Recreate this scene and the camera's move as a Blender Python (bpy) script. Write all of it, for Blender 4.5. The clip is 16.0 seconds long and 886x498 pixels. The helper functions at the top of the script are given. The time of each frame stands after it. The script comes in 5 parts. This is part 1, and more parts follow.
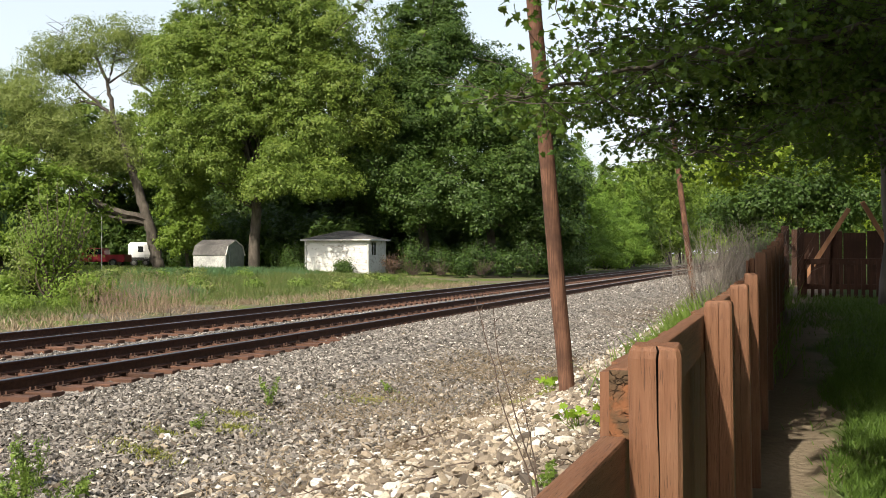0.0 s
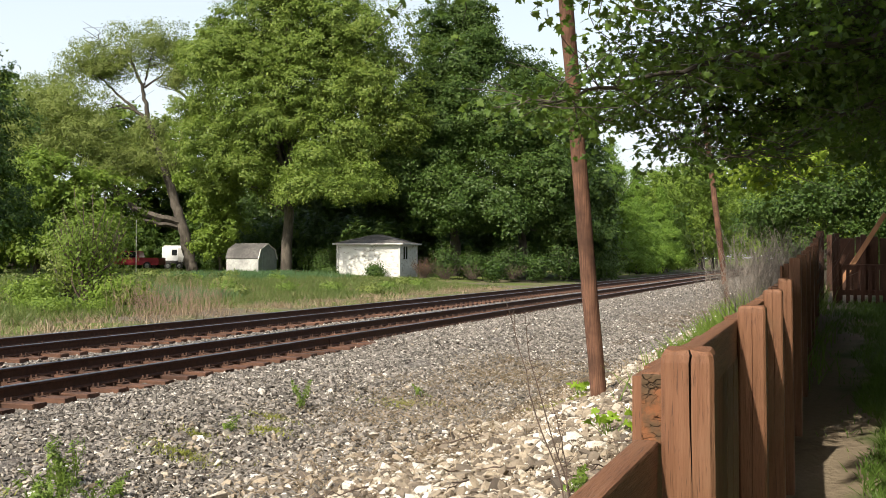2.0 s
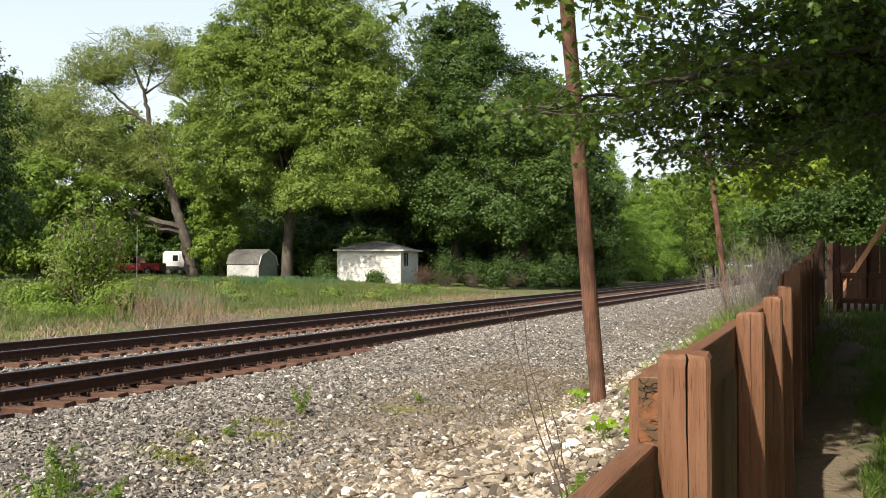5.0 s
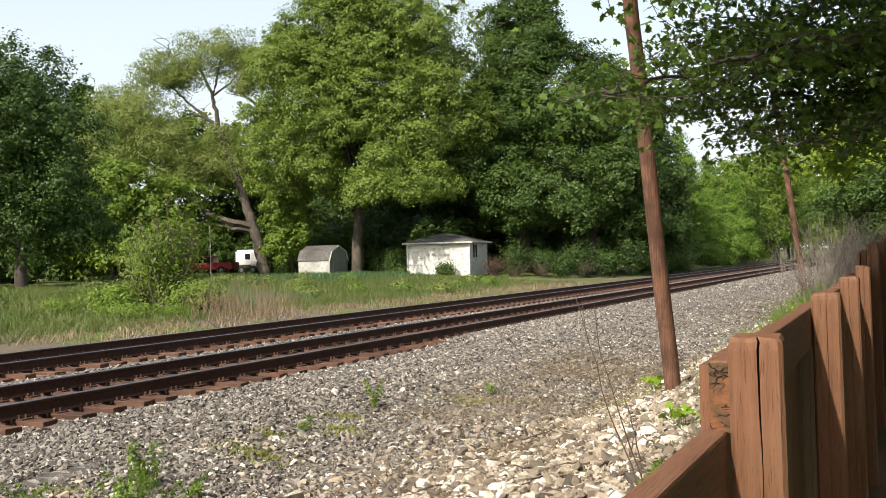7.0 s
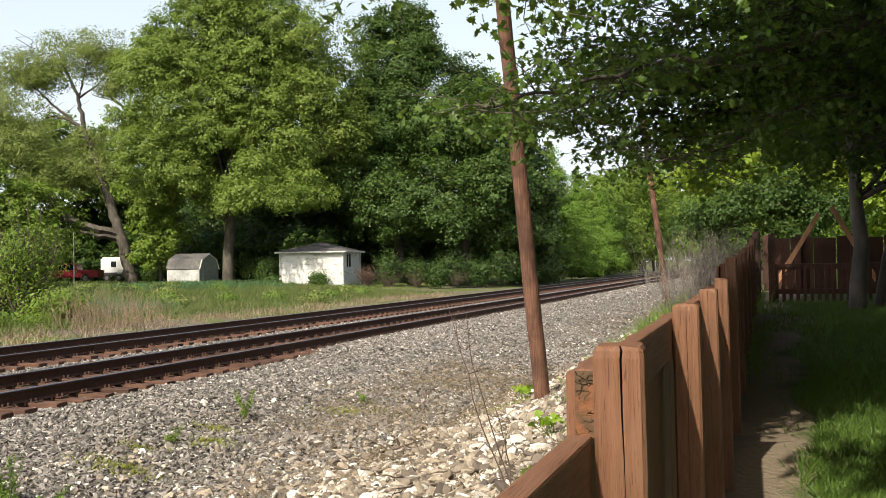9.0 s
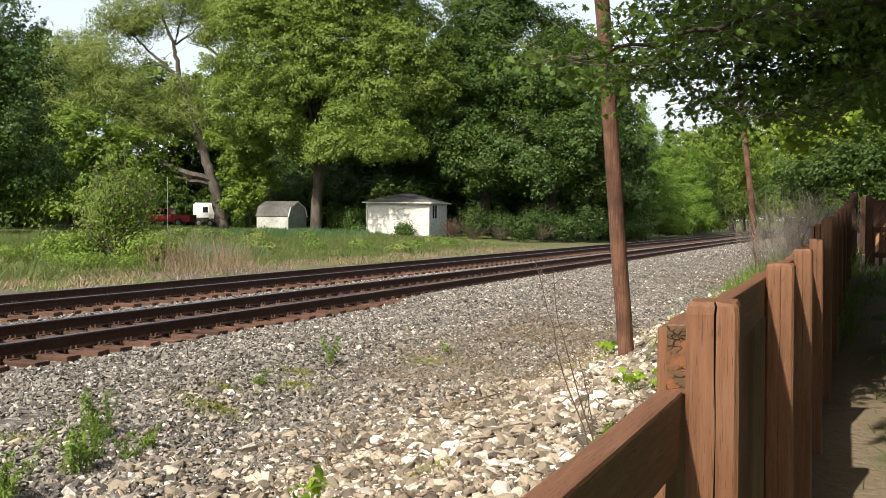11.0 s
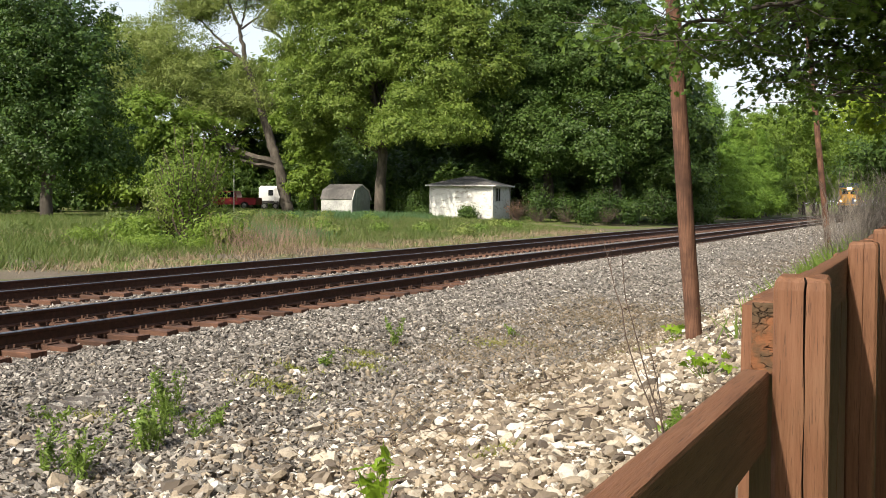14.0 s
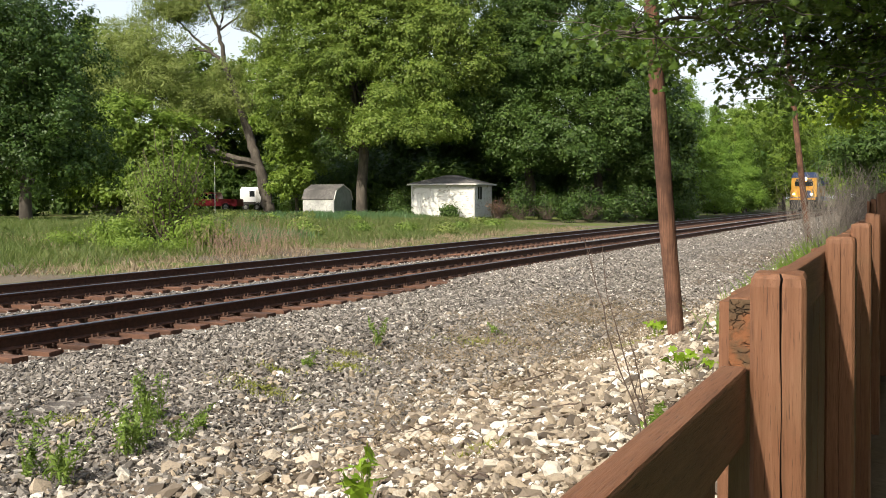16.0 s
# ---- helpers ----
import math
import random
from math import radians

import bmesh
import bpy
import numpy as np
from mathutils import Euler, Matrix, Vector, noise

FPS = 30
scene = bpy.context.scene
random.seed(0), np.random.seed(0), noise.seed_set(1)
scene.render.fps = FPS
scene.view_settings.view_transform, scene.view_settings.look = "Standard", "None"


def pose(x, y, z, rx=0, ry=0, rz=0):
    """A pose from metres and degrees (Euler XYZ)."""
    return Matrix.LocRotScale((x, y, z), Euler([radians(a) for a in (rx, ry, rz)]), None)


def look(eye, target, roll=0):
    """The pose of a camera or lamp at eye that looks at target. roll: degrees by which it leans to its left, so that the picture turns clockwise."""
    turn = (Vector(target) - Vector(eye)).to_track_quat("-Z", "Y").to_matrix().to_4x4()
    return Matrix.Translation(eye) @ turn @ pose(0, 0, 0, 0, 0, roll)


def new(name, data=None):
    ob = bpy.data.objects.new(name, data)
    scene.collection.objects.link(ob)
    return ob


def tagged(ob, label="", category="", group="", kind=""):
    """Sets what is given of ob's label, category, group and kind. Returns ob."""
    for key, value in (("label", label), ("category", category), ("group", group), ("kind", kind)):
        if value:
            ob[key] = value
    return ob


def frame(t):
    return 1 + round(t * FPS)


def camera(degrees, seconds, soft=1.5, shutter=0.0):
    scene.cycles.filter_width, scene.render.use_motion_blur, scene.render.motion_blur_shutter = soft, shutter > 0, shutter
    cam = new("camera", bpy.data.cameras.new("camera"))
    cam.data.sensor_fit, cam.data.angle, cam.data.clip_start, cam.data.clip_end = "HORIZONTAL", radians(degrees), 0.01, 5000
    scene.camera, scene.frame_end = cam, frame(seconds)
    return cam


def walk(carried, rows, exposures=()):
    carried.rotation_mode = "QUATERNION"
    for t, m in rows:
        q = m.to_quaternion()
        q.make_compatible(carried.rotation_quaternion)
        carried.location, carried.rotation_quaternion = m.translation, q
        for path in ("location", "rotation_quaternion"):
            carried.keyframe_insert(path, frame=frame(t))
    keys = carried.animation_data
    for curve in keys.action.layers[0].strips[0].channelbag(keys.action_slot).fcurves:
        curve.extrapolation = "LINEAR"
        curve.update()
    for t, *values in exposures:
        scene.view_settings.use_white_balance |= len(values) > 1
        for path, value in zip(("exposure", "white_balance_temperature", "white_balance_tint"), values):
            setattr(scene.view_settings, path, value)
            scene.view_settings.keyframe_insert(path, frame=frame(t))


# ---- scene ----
cam = camera(45.5, 16.0, soft=0.7)
PATH = [
    (0, (-0.058, 0.238, 1.594), (-0.706, 2.13, 1.603), -0.1),
    (0.5, (-0.057, 0.242, 1.593), (-0.71, 2.132, 1.591), -0.9),
    (1, (-0.056, 0.232, 1.595), (-0.721, 2.118, 1.627), -0.8),
    (1.5, (-0.056, 0.24, 1.593), (-0.724, 2.125, 1.634), -0.4),
    (2, (-0.056, 0.222, 1.593), (-0.76, 2.094, 1.61), 0.1),
    (2.5, (-0.052, 0.211, 1.595), (-0.741, 2.089, 1.591), 0.1),
    (3, (-0.051, 0.202, 1.594), (-0.736, 2.081, 1.587), -0.1),
    (3.5, (-0.054, 0.222, 1.594), (-0.744, 2.099, 1.59), -0.5),
    (4, (-0.055, 0.218, 1.593), (-0.767, 2.087, 1.602), 0.5),
    (6.3, (-0.042, 0.234, 1.581), (-0.745, 2.106, 1.619), -0.2),
    (6.5, (-0.046, 0.242, 1.584), (-0.777, 2.104, 1.62), -0.9),
    (7, (-0.044, 0.242, 1.583), (-0.87, 2.063, 1.598), -1.4),
    (7.5, (-0.037, 0.22, 1.582), (-0.835, 2.054, 1.61), -0.8),
    (8, (-0.027, 0.199, 1.584), (-0.696, 2.083, 1.631), -1.3),
    (8.5, (-0.034, 0.22, 1.583), (-0.619, 2.132, 1.625), -1.4),
    (9, (-0.035, 0.213, 1.584), (-0.638, 2.12, 1.613), -0.9),
    (9.5, (-0.036, 0.196, 1.588), (-0.707, 2.079, 1.576), 0.1),
    (10, (-0.032, 0.199, 1.585), (-0.755, 2.064, 1.538), 0.4),
    (10.2, (-0.032, 0.196, 1.586), (-0.759, 2.059, 1.547), 0.4),
    (12.3, (-0.081, 0.234, 1.56), (-0.879, 2.065, 1.455), 1.2),
    (12.5, (-0.078, 0.219, 1.561), (-0.865, 2.056, 1.47), 1.2),
    (13, (-0.086, 0.254, 1.559), (-0.89, 2.083, 1.457), 1.1),
    (13.5, (-0.089, 0.261, 1.56), (-0.936, 2.071, 1.476), 0.7),
    (14, (-0.085, 0.248, 1.559), (-0.948, 2.05, 1.466), 0.6),
    (14.5, (-0.085, 0.249, 1.56), (-0.929, 2.058, 1.456), 0.4),
    (15, (-0.089, 0.269, 1.558), (-0.933, 2.079, 1.446), 0.6),
    (15.5, (-0.086, 0.256, 1.559), (-0.938, 2.063, 1.46), 0.7),
    (16, (-0.077, 0.246, 1.563), (-0.91, 2.062, 1.468), -0.1),
]
walk(cam, [(t, look(e, g, r)) for t, e, g, r in PATH])

# ==== world, sun and exposure ====
SUN_EL, SUN_AZ = 42.0, 10.5          # elevation; degrees from behind the camera towards the track side
scene.view_settings.exposure = 0.6
world = bpy.data.worlds.new("sky")
scene.world = world
world.use_nodes = True
wn = world.node_tree
sky = wn.nodes.new("ShaderNodeTexSky")
sky.sky_type, sky.sun_disc = "NISHITA", False
sky.sun_elevation, sky.sun_rotation = radians(SUN_EL), radians(180 + SUN_AZ)
sky.air_density, sky.dust_density, sky.ozone_density = 1.0, 4.0, 1.0
haze = wn.nodes.new("ShaderNodeMix")            # bright summer haze, thickest towards the horizon
haze.data_type = "RGBA"
haze.inputs[7].default_value = (6.9, 7.4, 7.6, 1)
wtc = wn.nodes.new("ShaderNodeTexCoord")
wxyz = wn.nodes.new("ShaderNodeSeparateXYZ")
wn.links.new(wtc.outputs["Generated"], wxyz.inputs[0])
thick = wn.nodes.new("ShaderNodeMapRange")
thick.interpolation_type = "SMOOTHSTEP"
thick.inputs[1].default_value, thick.inputs[2].default_value = 0.0, 0.75
thick.inputs[3].default_value, thick.inputs[4].default_value = 0.62, 0.04
wn.links.new(wxyz.outputs[2], thick.inputs[0])
wn.links.new(thick.outputs[0], haze.inputs[0])
wn.links.new(sky.outputs[0], haze.inputs[6])
wn.links.new(haze.outputs[2], wn.nodes["Background"].inputs["Color"])
wn.nodes["Background"].inputs["Strength"].default_value = 0.125
sun = new("sun", bpy.data.lights.new("sun", "SUN"))
sun.data.energy, sun.data.angle, sun.data.color = 4.2, radians(0.6), (1.0, 0.93, 0.78)
to_sun = Vector((-math.sin(radians(SUN_AZ)) * math.cos(radians(SUN_EL)), -math.cos(radians(SUN_AZ)) * math.cos(radians(SUN_EL)), math.sin(radians(SUN_EL))))
sun.matrix_world = look(to_sun * 60, (0, 0, 0))

rng = np.random.default_rng(7)

# ==== materials ====


class Nodes:
    """A small wrapper to write node materials in few lines."""

    def __init__(self, name):
        self.m = bpy.data.materials.new(name)
        self.m.use_nodes = True
        self.t = self.m.node_tree
        self.b = self.t.nodes["Principled BSDF"]
        self.geo = self.t.nodes.new("ShaderNodeNewGeometry")
        self.tc = self.t.nodes.new("ShaderNodeTexCoord")

    def put(self, kind, **inputs):
        n = self.t.nodes.new(kind)
        for k, v in inputs.items():
            self.plug(n.inputs[k.replace("_", " ")], v)
        return n

    def plug(self, socket, v):
        if isinstance(v, bpy.types.NodeSocket):
            self.t.links.new(v, socket)
        else:
            socket.default_value = v

    def noise(self, scale, detail=4, rough=0.6, where=None, stretch=None):
        v = where or self.geo.outputs["Position"]
        if stretch:
            mp = self.put("ShaderNodeMapping", Vector=v)
            mp.inputs["Scale"].default_value = stretch
            v = mp.outputs[0]
        return self.put("ShaderNodeTexNoise", Vector=v, Scale=scale, Detail=detail, Roughness=rough).outputs["Fac"]

    def ramp(self, fac, stops):
        r = self.put("ShaderNodeValToRGB", Fac=fac)
        el = r.color_ramp.elements
        while len(el) < len(stops):
            el.new(0.5)
        for e, (p, c) in zip(el, stops):
            e.position, e.color = p, (*c, 1) if len(c) == 3 else c
        return r.outputs[0]

    def mix(self, fac, a, b, blend="MIX"):
        n = self.t.nodes.new("ShaderNodeMix")
        n.data_type, n.blend_type = "RGBA", blend
        self.plug(n.inputs[0], fac)
        for s, v in ((n.inputs[6], a), (n.inputs[7], b)):
            self.plug(s, (*v, 1) if isinstance(v, tuple) and len(v) == 3 else v)
        return n.outputs[2]

    def math(self, op, a, b=0.0):
        n = self.t.nodes.new("ShaderNodeMath")
        n.operation = op
        self.plug(n.inputs[0], a)
        self.plug(n.inputs[1], b)
        return n.outputs[0]

    def span(self, v, a, b):
        n = self.t.nodes.new("ShaderNodeMapRange")
        n.interpolation_type = "SMOOTHSTEP"
        self.plug(n.inputs[0], v)
        n.inputs[1].default_value, n.inputs[2].default_value = a, b
        return n.outputs[0]

    def bump(self, height, strength, distance=0.01):
        n = self.put("ShaderNodeBump", Height=height, Strength=strength, Distance=distance)
        self.plug(self.b.inputs["Normal"], n.outputs[0])

    def done(self, color=None, rough=0.7, metal=0.0, spec=0.4):
        if color is not None:
            self.plug(self.b.inputs["Base Color"], (*color, 1) if isinstance(color, tuple) and len(color) == 3 else color)
        self.plug(self.b.inputs["Roughness"], rough)
        self.plug(self.b.inputs["Metallic"], metal)
        self.b.inputs["Specular IOR Level"].default_value = spec
        return self.m


def leaf_material(name, stops, through_light=0.35, rough=0.5):
    n = Nodes(name)
    rnd = n.geo.outputs["Random Per Island"]
    big, tuft = n.noise(0.3, 2), n.noise(1.1, 2)
    fac = n.math("ADD", n.math("MULTIPLY", rnd, 0.36), n.math("ADD", n.math("MULTIPLY", big, 0.36), n.math("MULTIPLY", tuft, 0.34)))
    col = n.ramp(fac, stops)
    n.done(col, rough, spec=0.3)
    tr = n.put("ShaderNodeBsdfTranslucent")
    n.t.links.new(n.mix(0.4, col, (0.16, 0.24, 0.02)), tr.inputs["Color"])
    mx = n.put("ShaderNodeMixShader", Fac=through_light)
    n.t.links.new(n.b.outputs[0], mx.inputs[1])
    n.t.links.new(tr.outputs[0], mx.inputs[2])
    n.t.links.new(mx.outputs[0], n.t.nodes["Material Output"].inputs["Surface"])
    return n.m


def plain(name, a, b, scale=8.0, rough=0.7, metal=0.0, spec=0.4, bump=0.2, stretch=None, where=None):
    n = Nodes(name)
    src = n.tc.outputs["Object"] if where == "object" else None
    f = n.noise(scale, 5, 0.65, src, stretch)
    f2 = n.noise(scale * 0.13, 3, 0.6, src)
    col = n.mix(n.span(f, 0.3, 0.7), a, b)
    col = n.mix(n.span(f2, 0.35, 0.75), col, tuple(x * 0.72 for x in a))
    n.bump(f, bump, 0.01)
    return n.done(col, rough, metal, spec)


M_MAPLE = leaf_material("maple_leaf", [(0.1, (0.085, 0.14, 0.02)), (0.5, (0.145, 0.212, 0.035)), (0.9, (0.265, 0.32, 0.067))], 0.38)
M_DARK = leaf_material("dark_leaf", [(0.1, (0.024, 0.056, 0.011)), (0.5, (0.054, 0.1, 0.019)), (0.9, (0.12, 0.175, 0.038))], 0.33)
# deep green, darkened further for the shade in the gaps between leaves
M_DEEP = leaf_material("shade_deep_green_leaf", [(0.1, (0.016, 0.04, 0.009)), (0.5, (0.036, 0.074, 0.014)), (0.9, (0.10, 0.155, 0.03))], 0.28)
M_FRESH = leaf_material("fresh_leaf", [(0.1, (0.095, 0.18, 0.025)), (0.5, (0.155, 0.265, 0.036)), (0.9, (0.24, 0.35, 0.06))], 0.42)
# leaf colour raised to stand for sunlight coming through the crown
M_BACKLIT = leaf_material("sun_brightened_leaf", [(0.1, (0.13, 0.21, 0.02)), (0.5, (0.23, 0.33, 0.03)), (0.9, (0.36, 0.44, 0.06))], 0.5)
M_LIGHT = leaf_material("light_leaf", [(0.1, (0.095, 0.155, 0.02)), (0.5, (0.155, 0.235, 0.032)), (0.9, (0.235, 0.31, 0.055))], 0.4)
M_WILLOW = leaf_material("willow_leaf", [(0.1, (0.12, 0.165, 0.035)), (0.5, (0.19, 0.235, 0.06)), (0.9, (0.27, 0.31, 0.09))], 0.35)
M_OAK = leaf_material("oak_leaf", [(0.1, (0.034, 0.068, 0.011)), (0.5, (0.07, 0.128, 0.018)), (0.9, (0.145, 0.215, 0.035))], 0.36, 0.45)
M_WEED = leaf_material("weed_leaf", [(0.1, (0.09, 0.15, 0.025)), (0.5, (0.15, 0.23, 0.04)), (0.9, (0.24, 0.32, 0.07))], 0.35)
M_GRASS = leaf_material("grass_blade", [(0.1, (0.05, 0.09, 0.018)), (0.45, (0.092, 0.135, 0.032)), (0.7, (0.15, 0.17, 0.055)), (0.92, (0.27, 0.225, 0.11))], 0.3)
M_STRAW = leaf_material("dry_grass", [(0.1, (0.15, 0.11, 0.07)), (0.5, (0.25, 0.185, 0.12)), (0.9, (0.37, 0.29, 0.20))], 0.2)
M_BROWNLEAF = leaf_material("brown_leaf", [(0.1, (0.06, 0.03, 0.02)), (0.5, (0.12, 0.065, 0.04)), (0.9, (0.2, 0.12, 0.07))], 0.2)
M_BARK = plain("bark", (0.06, 0.05, 0.04), (0.13, 0.11, 0.09), 6, 0.9, bump=0.6, stretch=(1, 1, 0.25))
M_TWIG = plain("dead_twig", (0.13, 0.11, 0.095), (0.27, 0.235, 0.20), 20, 0.85)
M_STALK = plain("dry_weed_stalk", (0.19, 0.12, 0.085), (0.34, 0.24, 0.175), 20, 0.85)
M_STEM = plain("dark_stem", (0.07, 0.05, 0.04), (0.13, 0.09, 0.07), 20, 0.8)


def fence_wood(name, along):
    """Red-brown stain over weathered grain; along: 2 for upright boards, 1 for rails."""
    n = Nodes(name)
    thin = lambda k, s: tuple(s if a == along else k for a in range(3))
    ob = n.tc.outputs["Object"]
    g = n.noise(9, 6, 0.65, ob, thin(9, 0.45))
    fine = n.noise(60, 4, 0.6, ob, thin(6, 0.3))
    blot = n.noise(2.2, 4, 0.6)
    col = n.ramp(g, [(0.25, (0.115, 0.052, 0.027)), (0.5, (0.17, 0.078, 0.041)), (0.75, (0.225, 0.112, 0.064))])
    col = n.mix(n.span(blot, 0.52, 0.75), col, (0.19, 0.105, 0.06))
    crack = n.span(fine, 0.405, 0.34)
    col = n.mix(n.math("MULTIPLY", crack, 0.75), col, (0.05, 0.02, 0.012))
    n.bump(n.math("ADD", n.math("MULTIPLY", g, 0.5), n.math("MULTIPLY", fine, 0.8)), 0.55, 0.006)
    return n.done(col, 0.62, spec=0.35)


M_FENCE = fence_wood("stained_fence_wood", 2)
M_RAILWOOD = fence_wood("stained_rail_wood", 1)
# stained wood with the yard's tree shade put into its colour
M_SHADEDWOOD = plain("shade_darkened_wood", (0.05, 0.021, 0.012), (0.085, 0.036, 0.02), 10, 0.8, stretch=(4, 4, 0.4))


def worn_end():
    """Checked end grain: red-brown blocks parted by black cracks, greyer where the stain is gone."""
    n = Nodes("weathered_end_grain")
    ob = n.put("ShaderNodeMapping", Vector=n.tc.outputs["Object"])
    ob.inputs["Scale"].default_value = (1.0, 1.0, 1.7)
    wob = n.mix(0.03, ob.outputs[0], n.put("ShaderNodeTexNoise", Vector=ob.outputs[0], Scale=30.0).outputs["Color"])
    vor = n.put("ShaderNodeTexVoronoi", Vector=wob, Scale=46.0)
    vor.feature = "DISTANCE_TO_EDGE"
    gap = n.math("MULTIPLY", n.span(vor.outputs["Distance"], 0.06, 0.012), n.span(n.noise(18, 3), 0.4, 0.55))
    f = n.noise(40, 5, 0.7, n.tc.outputs["Object"])
    col = n.mix(n.span(f, 0.35, 0.65), (0.20, 0.085, 0.04), (0.10, 0.06, 0.035))
    col = n.mix(n.span(n.noise(14, 3), 0.5, 0.62), col, (0.09, 0.06, 0.036))
    col = n.mix(n.math("MULTIPLY", gap, 0.75), col, (0.02, 0.013, 0.009))
    n.bump(n.math("SUBTRACT", f, n.math("MULTIPLY", gap, 2.0)), 0.9, 0.008)
    return n.done(col, 0.9, spec=0.15)


M_WORN = worn_end()
M_CRACK = plain("crack_shadow_wood", (0.018, 0.010, 0.007), (0.03, 0.015, 0.01), 40, 0.95)
M_POLE = plain("creosoted_pole", (0.07, 0.032, 0.019), (0.20, 0.098, 0.06), 20, 0.88, bump=0.9, stretch=(3, 3, 0.16))
M_CEDAR = plain("cedar_play_set", (0.36, 0.17, 0.08), (0.46, 0.23, 0.12), 8, 0.7, stretch=(3, 3, 0.4))


def rail_steel():
    n = Nodes("rusty_rail_steel")
    f = n.noise(14, 5, 0.7)
    col = n.ramp(f, [(0.3, (0.042, 0.022, 0.014)), (0.55, (0.075, 0.034, 0.02)), (0.8, (0.12, 0.055, 0.03))])
    n.bump(f, 0.3, 0.004)
    return n.done(col, 0.75, 0.15, 0.3)


M_RAIL = rail_steel()
M_SHINE = plain("worn_rail_head", (0.20, 0.20, 0.21), (0.32, 0.32, 0.33), 6, 0.38, 0.9, bump=0.05, stretch=(1, 0.05, 1))
M_TIE = plain("rust_stained_tie", (0.075, 0.038, 0.025), (0.16, 0.078, 0.048), 9, 0.9, bump=0.6, stretch=(0.3, 3, 1))
M_PLATE = plain("tie_plate_steel", (0.06, 0.032, 0.022), (0.115, 0.06, 0.038), 25, 0.8, 0.2)


def stone_mat(name, stops, rough=0.85):
    n = Nodes(name)
    rnd = n.geo.outputs["Random Per Island"]
    orn = n.put("ShaderNodeObjectInfo").outputs["Random"]
    r = n.math("FRACT", n.math("ADD", rnd, orn))
    col = n.ramp(r, stops)
    f = n.noise(52, 6, 0.75)
    col = n.mix(n.math("MULTIPLY", n.span(f, 0.45, 0.72), 0.55), col, (0.11, 0.085, 0.06))
    n.bump(f, 0.5, 0.01)
    return n.done(col, rough, spec=0.25)


M_BALLAST = stone_mat("grey_ballast", [(0.0, (0.06, 0.055, 0.05)), (0.45, (0.175, 0.16, 0.143)), (0.78, (0.27, 0.245, 0.22)), (0.93, (0.34, 0.31, 0.275)), (0.99, (0.58, 0.55, 0.5))])
M_LIME = stone_mat("limestone_rock", [(0.0, (0.08, 0.066, 0.055)), (0.25, (0.19, 0.155, 0.12)), (0.5, (0.30, 0.25, 0.19)), (0.7, (0.385, 0.32, 0.24)), (0.84, (0.50, 0.455, 0.385)), (0.96, (0.70, 0.675, 0.625))])


def ground_mat():
    """Soil, gravel, straw and grass by zone; x runs across the track, y along it."""
    n = Nodes("ground_cover")
    xyz = n.put("ShaderNodeSeparateXYZ", Vector=n.geo.outputs["Position"])
    wob = n.math("MULTIPLY", n.math("SUBTRACT", n.noise(0.5, 5, 0.65), 0.5), 3.2)
    x = n.math("ADD", xyz.outputs[0], wob)
    fine = n.noise(16, 6, 0.75)
    vor = n.put("ShaderNodeTexVoronoi", Vector=n.geo.outputs["Position"], Scale=17.0)
    gr = n.ramp(n.math("FRACT", n.math("MULTIPLY", n.put("ShaderNodeSeparateColor", Color=vor.outputs["Color"]).outputs[0], 1.0)),
                [(0.0, (0.09, 0.08, 0.074)), (0.5, (0.16, 0.145, 0.13)), (0.85, (0.26, 0.24, 0.21)), (0.97, (0.46, 0.43, 0.38))])
    gr = n.mix(n.span(fine, 0.45, 0.7), gr, (0.11, 0.09, 0.075))
    dirt = n.mix(fine, (0.075, 0.056, 0.038), (0.165, 0.125, 0.088))
    straw = n.mix(n.noise(22, 5, 0.7), (0.085, 0.072, 0.055), (0.19, 0.155, 0.115))
    grass = n.mix(n.noise(9, 5, 0.7), (0.05, 0.085, 0.018), (0.15, 0.175, 0.045))
    path = n.mix(fine, (0.15, 0.115, 0.08), (0.28, 0.225, 0.16))
    lawn = n.mix(fine, (0.045, 0.07, 0.02), (0.09, 0.125, 0.035))
    yard = n.mix(n.span(n.math("ADD", n.math("MULTIPLY", xyz.outputs[0], 0.55), n.math("MULTIPLY", n.noise(0.9, 3, 0.6), 0.9)), 0.70, 0.5), lawn, path)
    east = n.mix(n.span(x, -0.9, -0.3), dirt, yard)
    track = n.mix(n.span(x, -4.6, -6.4), east, gr)
    rusty = n.mix(n.math("MULTIPLY", n.span(n.noise(1.5, 4), 0.45, 0.7), 0.5), gr, (0.17, 0.085, 0.05))
    track = n.mix(n.span(x, -8.0, -9.2), track, rusty)
    west = n.mix(n.span(n.noise(0.28, 4, 0.6), 0.42, 0.6), straw, grass)
    west = n.mix(n.span(x, -22.0, -27.0), west, n.mix(n.span(n.noise(0.6, 4, 0.6), 0.52, 0.66), grass, (0.21, 0.17, 0.09)))
    col = n.mix(n.span(x, -16.6, -18.4), track, west)
    n.plug(n.b.inputs["Base Color"], col)
    n.bump(n.math("ADD", fine, n.math("MULTIPLY", vor.outputs["Distance"], 0.6)), 0.7, 0.03)
    return n.done(None, 0.95, spec=0.15)


M_GROUND = ground_mat()


def siding_mat():
    n = Nodes("peeling_leaf_shaded_paint")
    f = n.noise(2.2, 6, 0.7, None, (1, 1, 2.5))
    # darker patches: peeled paint, and dappled leaf shade put into the colour
    col = n.mix(n.span(f, 0.52, 0.66), (0.58, 0.57, 0.54), (0.30, 0.27, 0.23))
    n.bump(f, 0.3, 0.01)
    return n.done(col, 0.7)


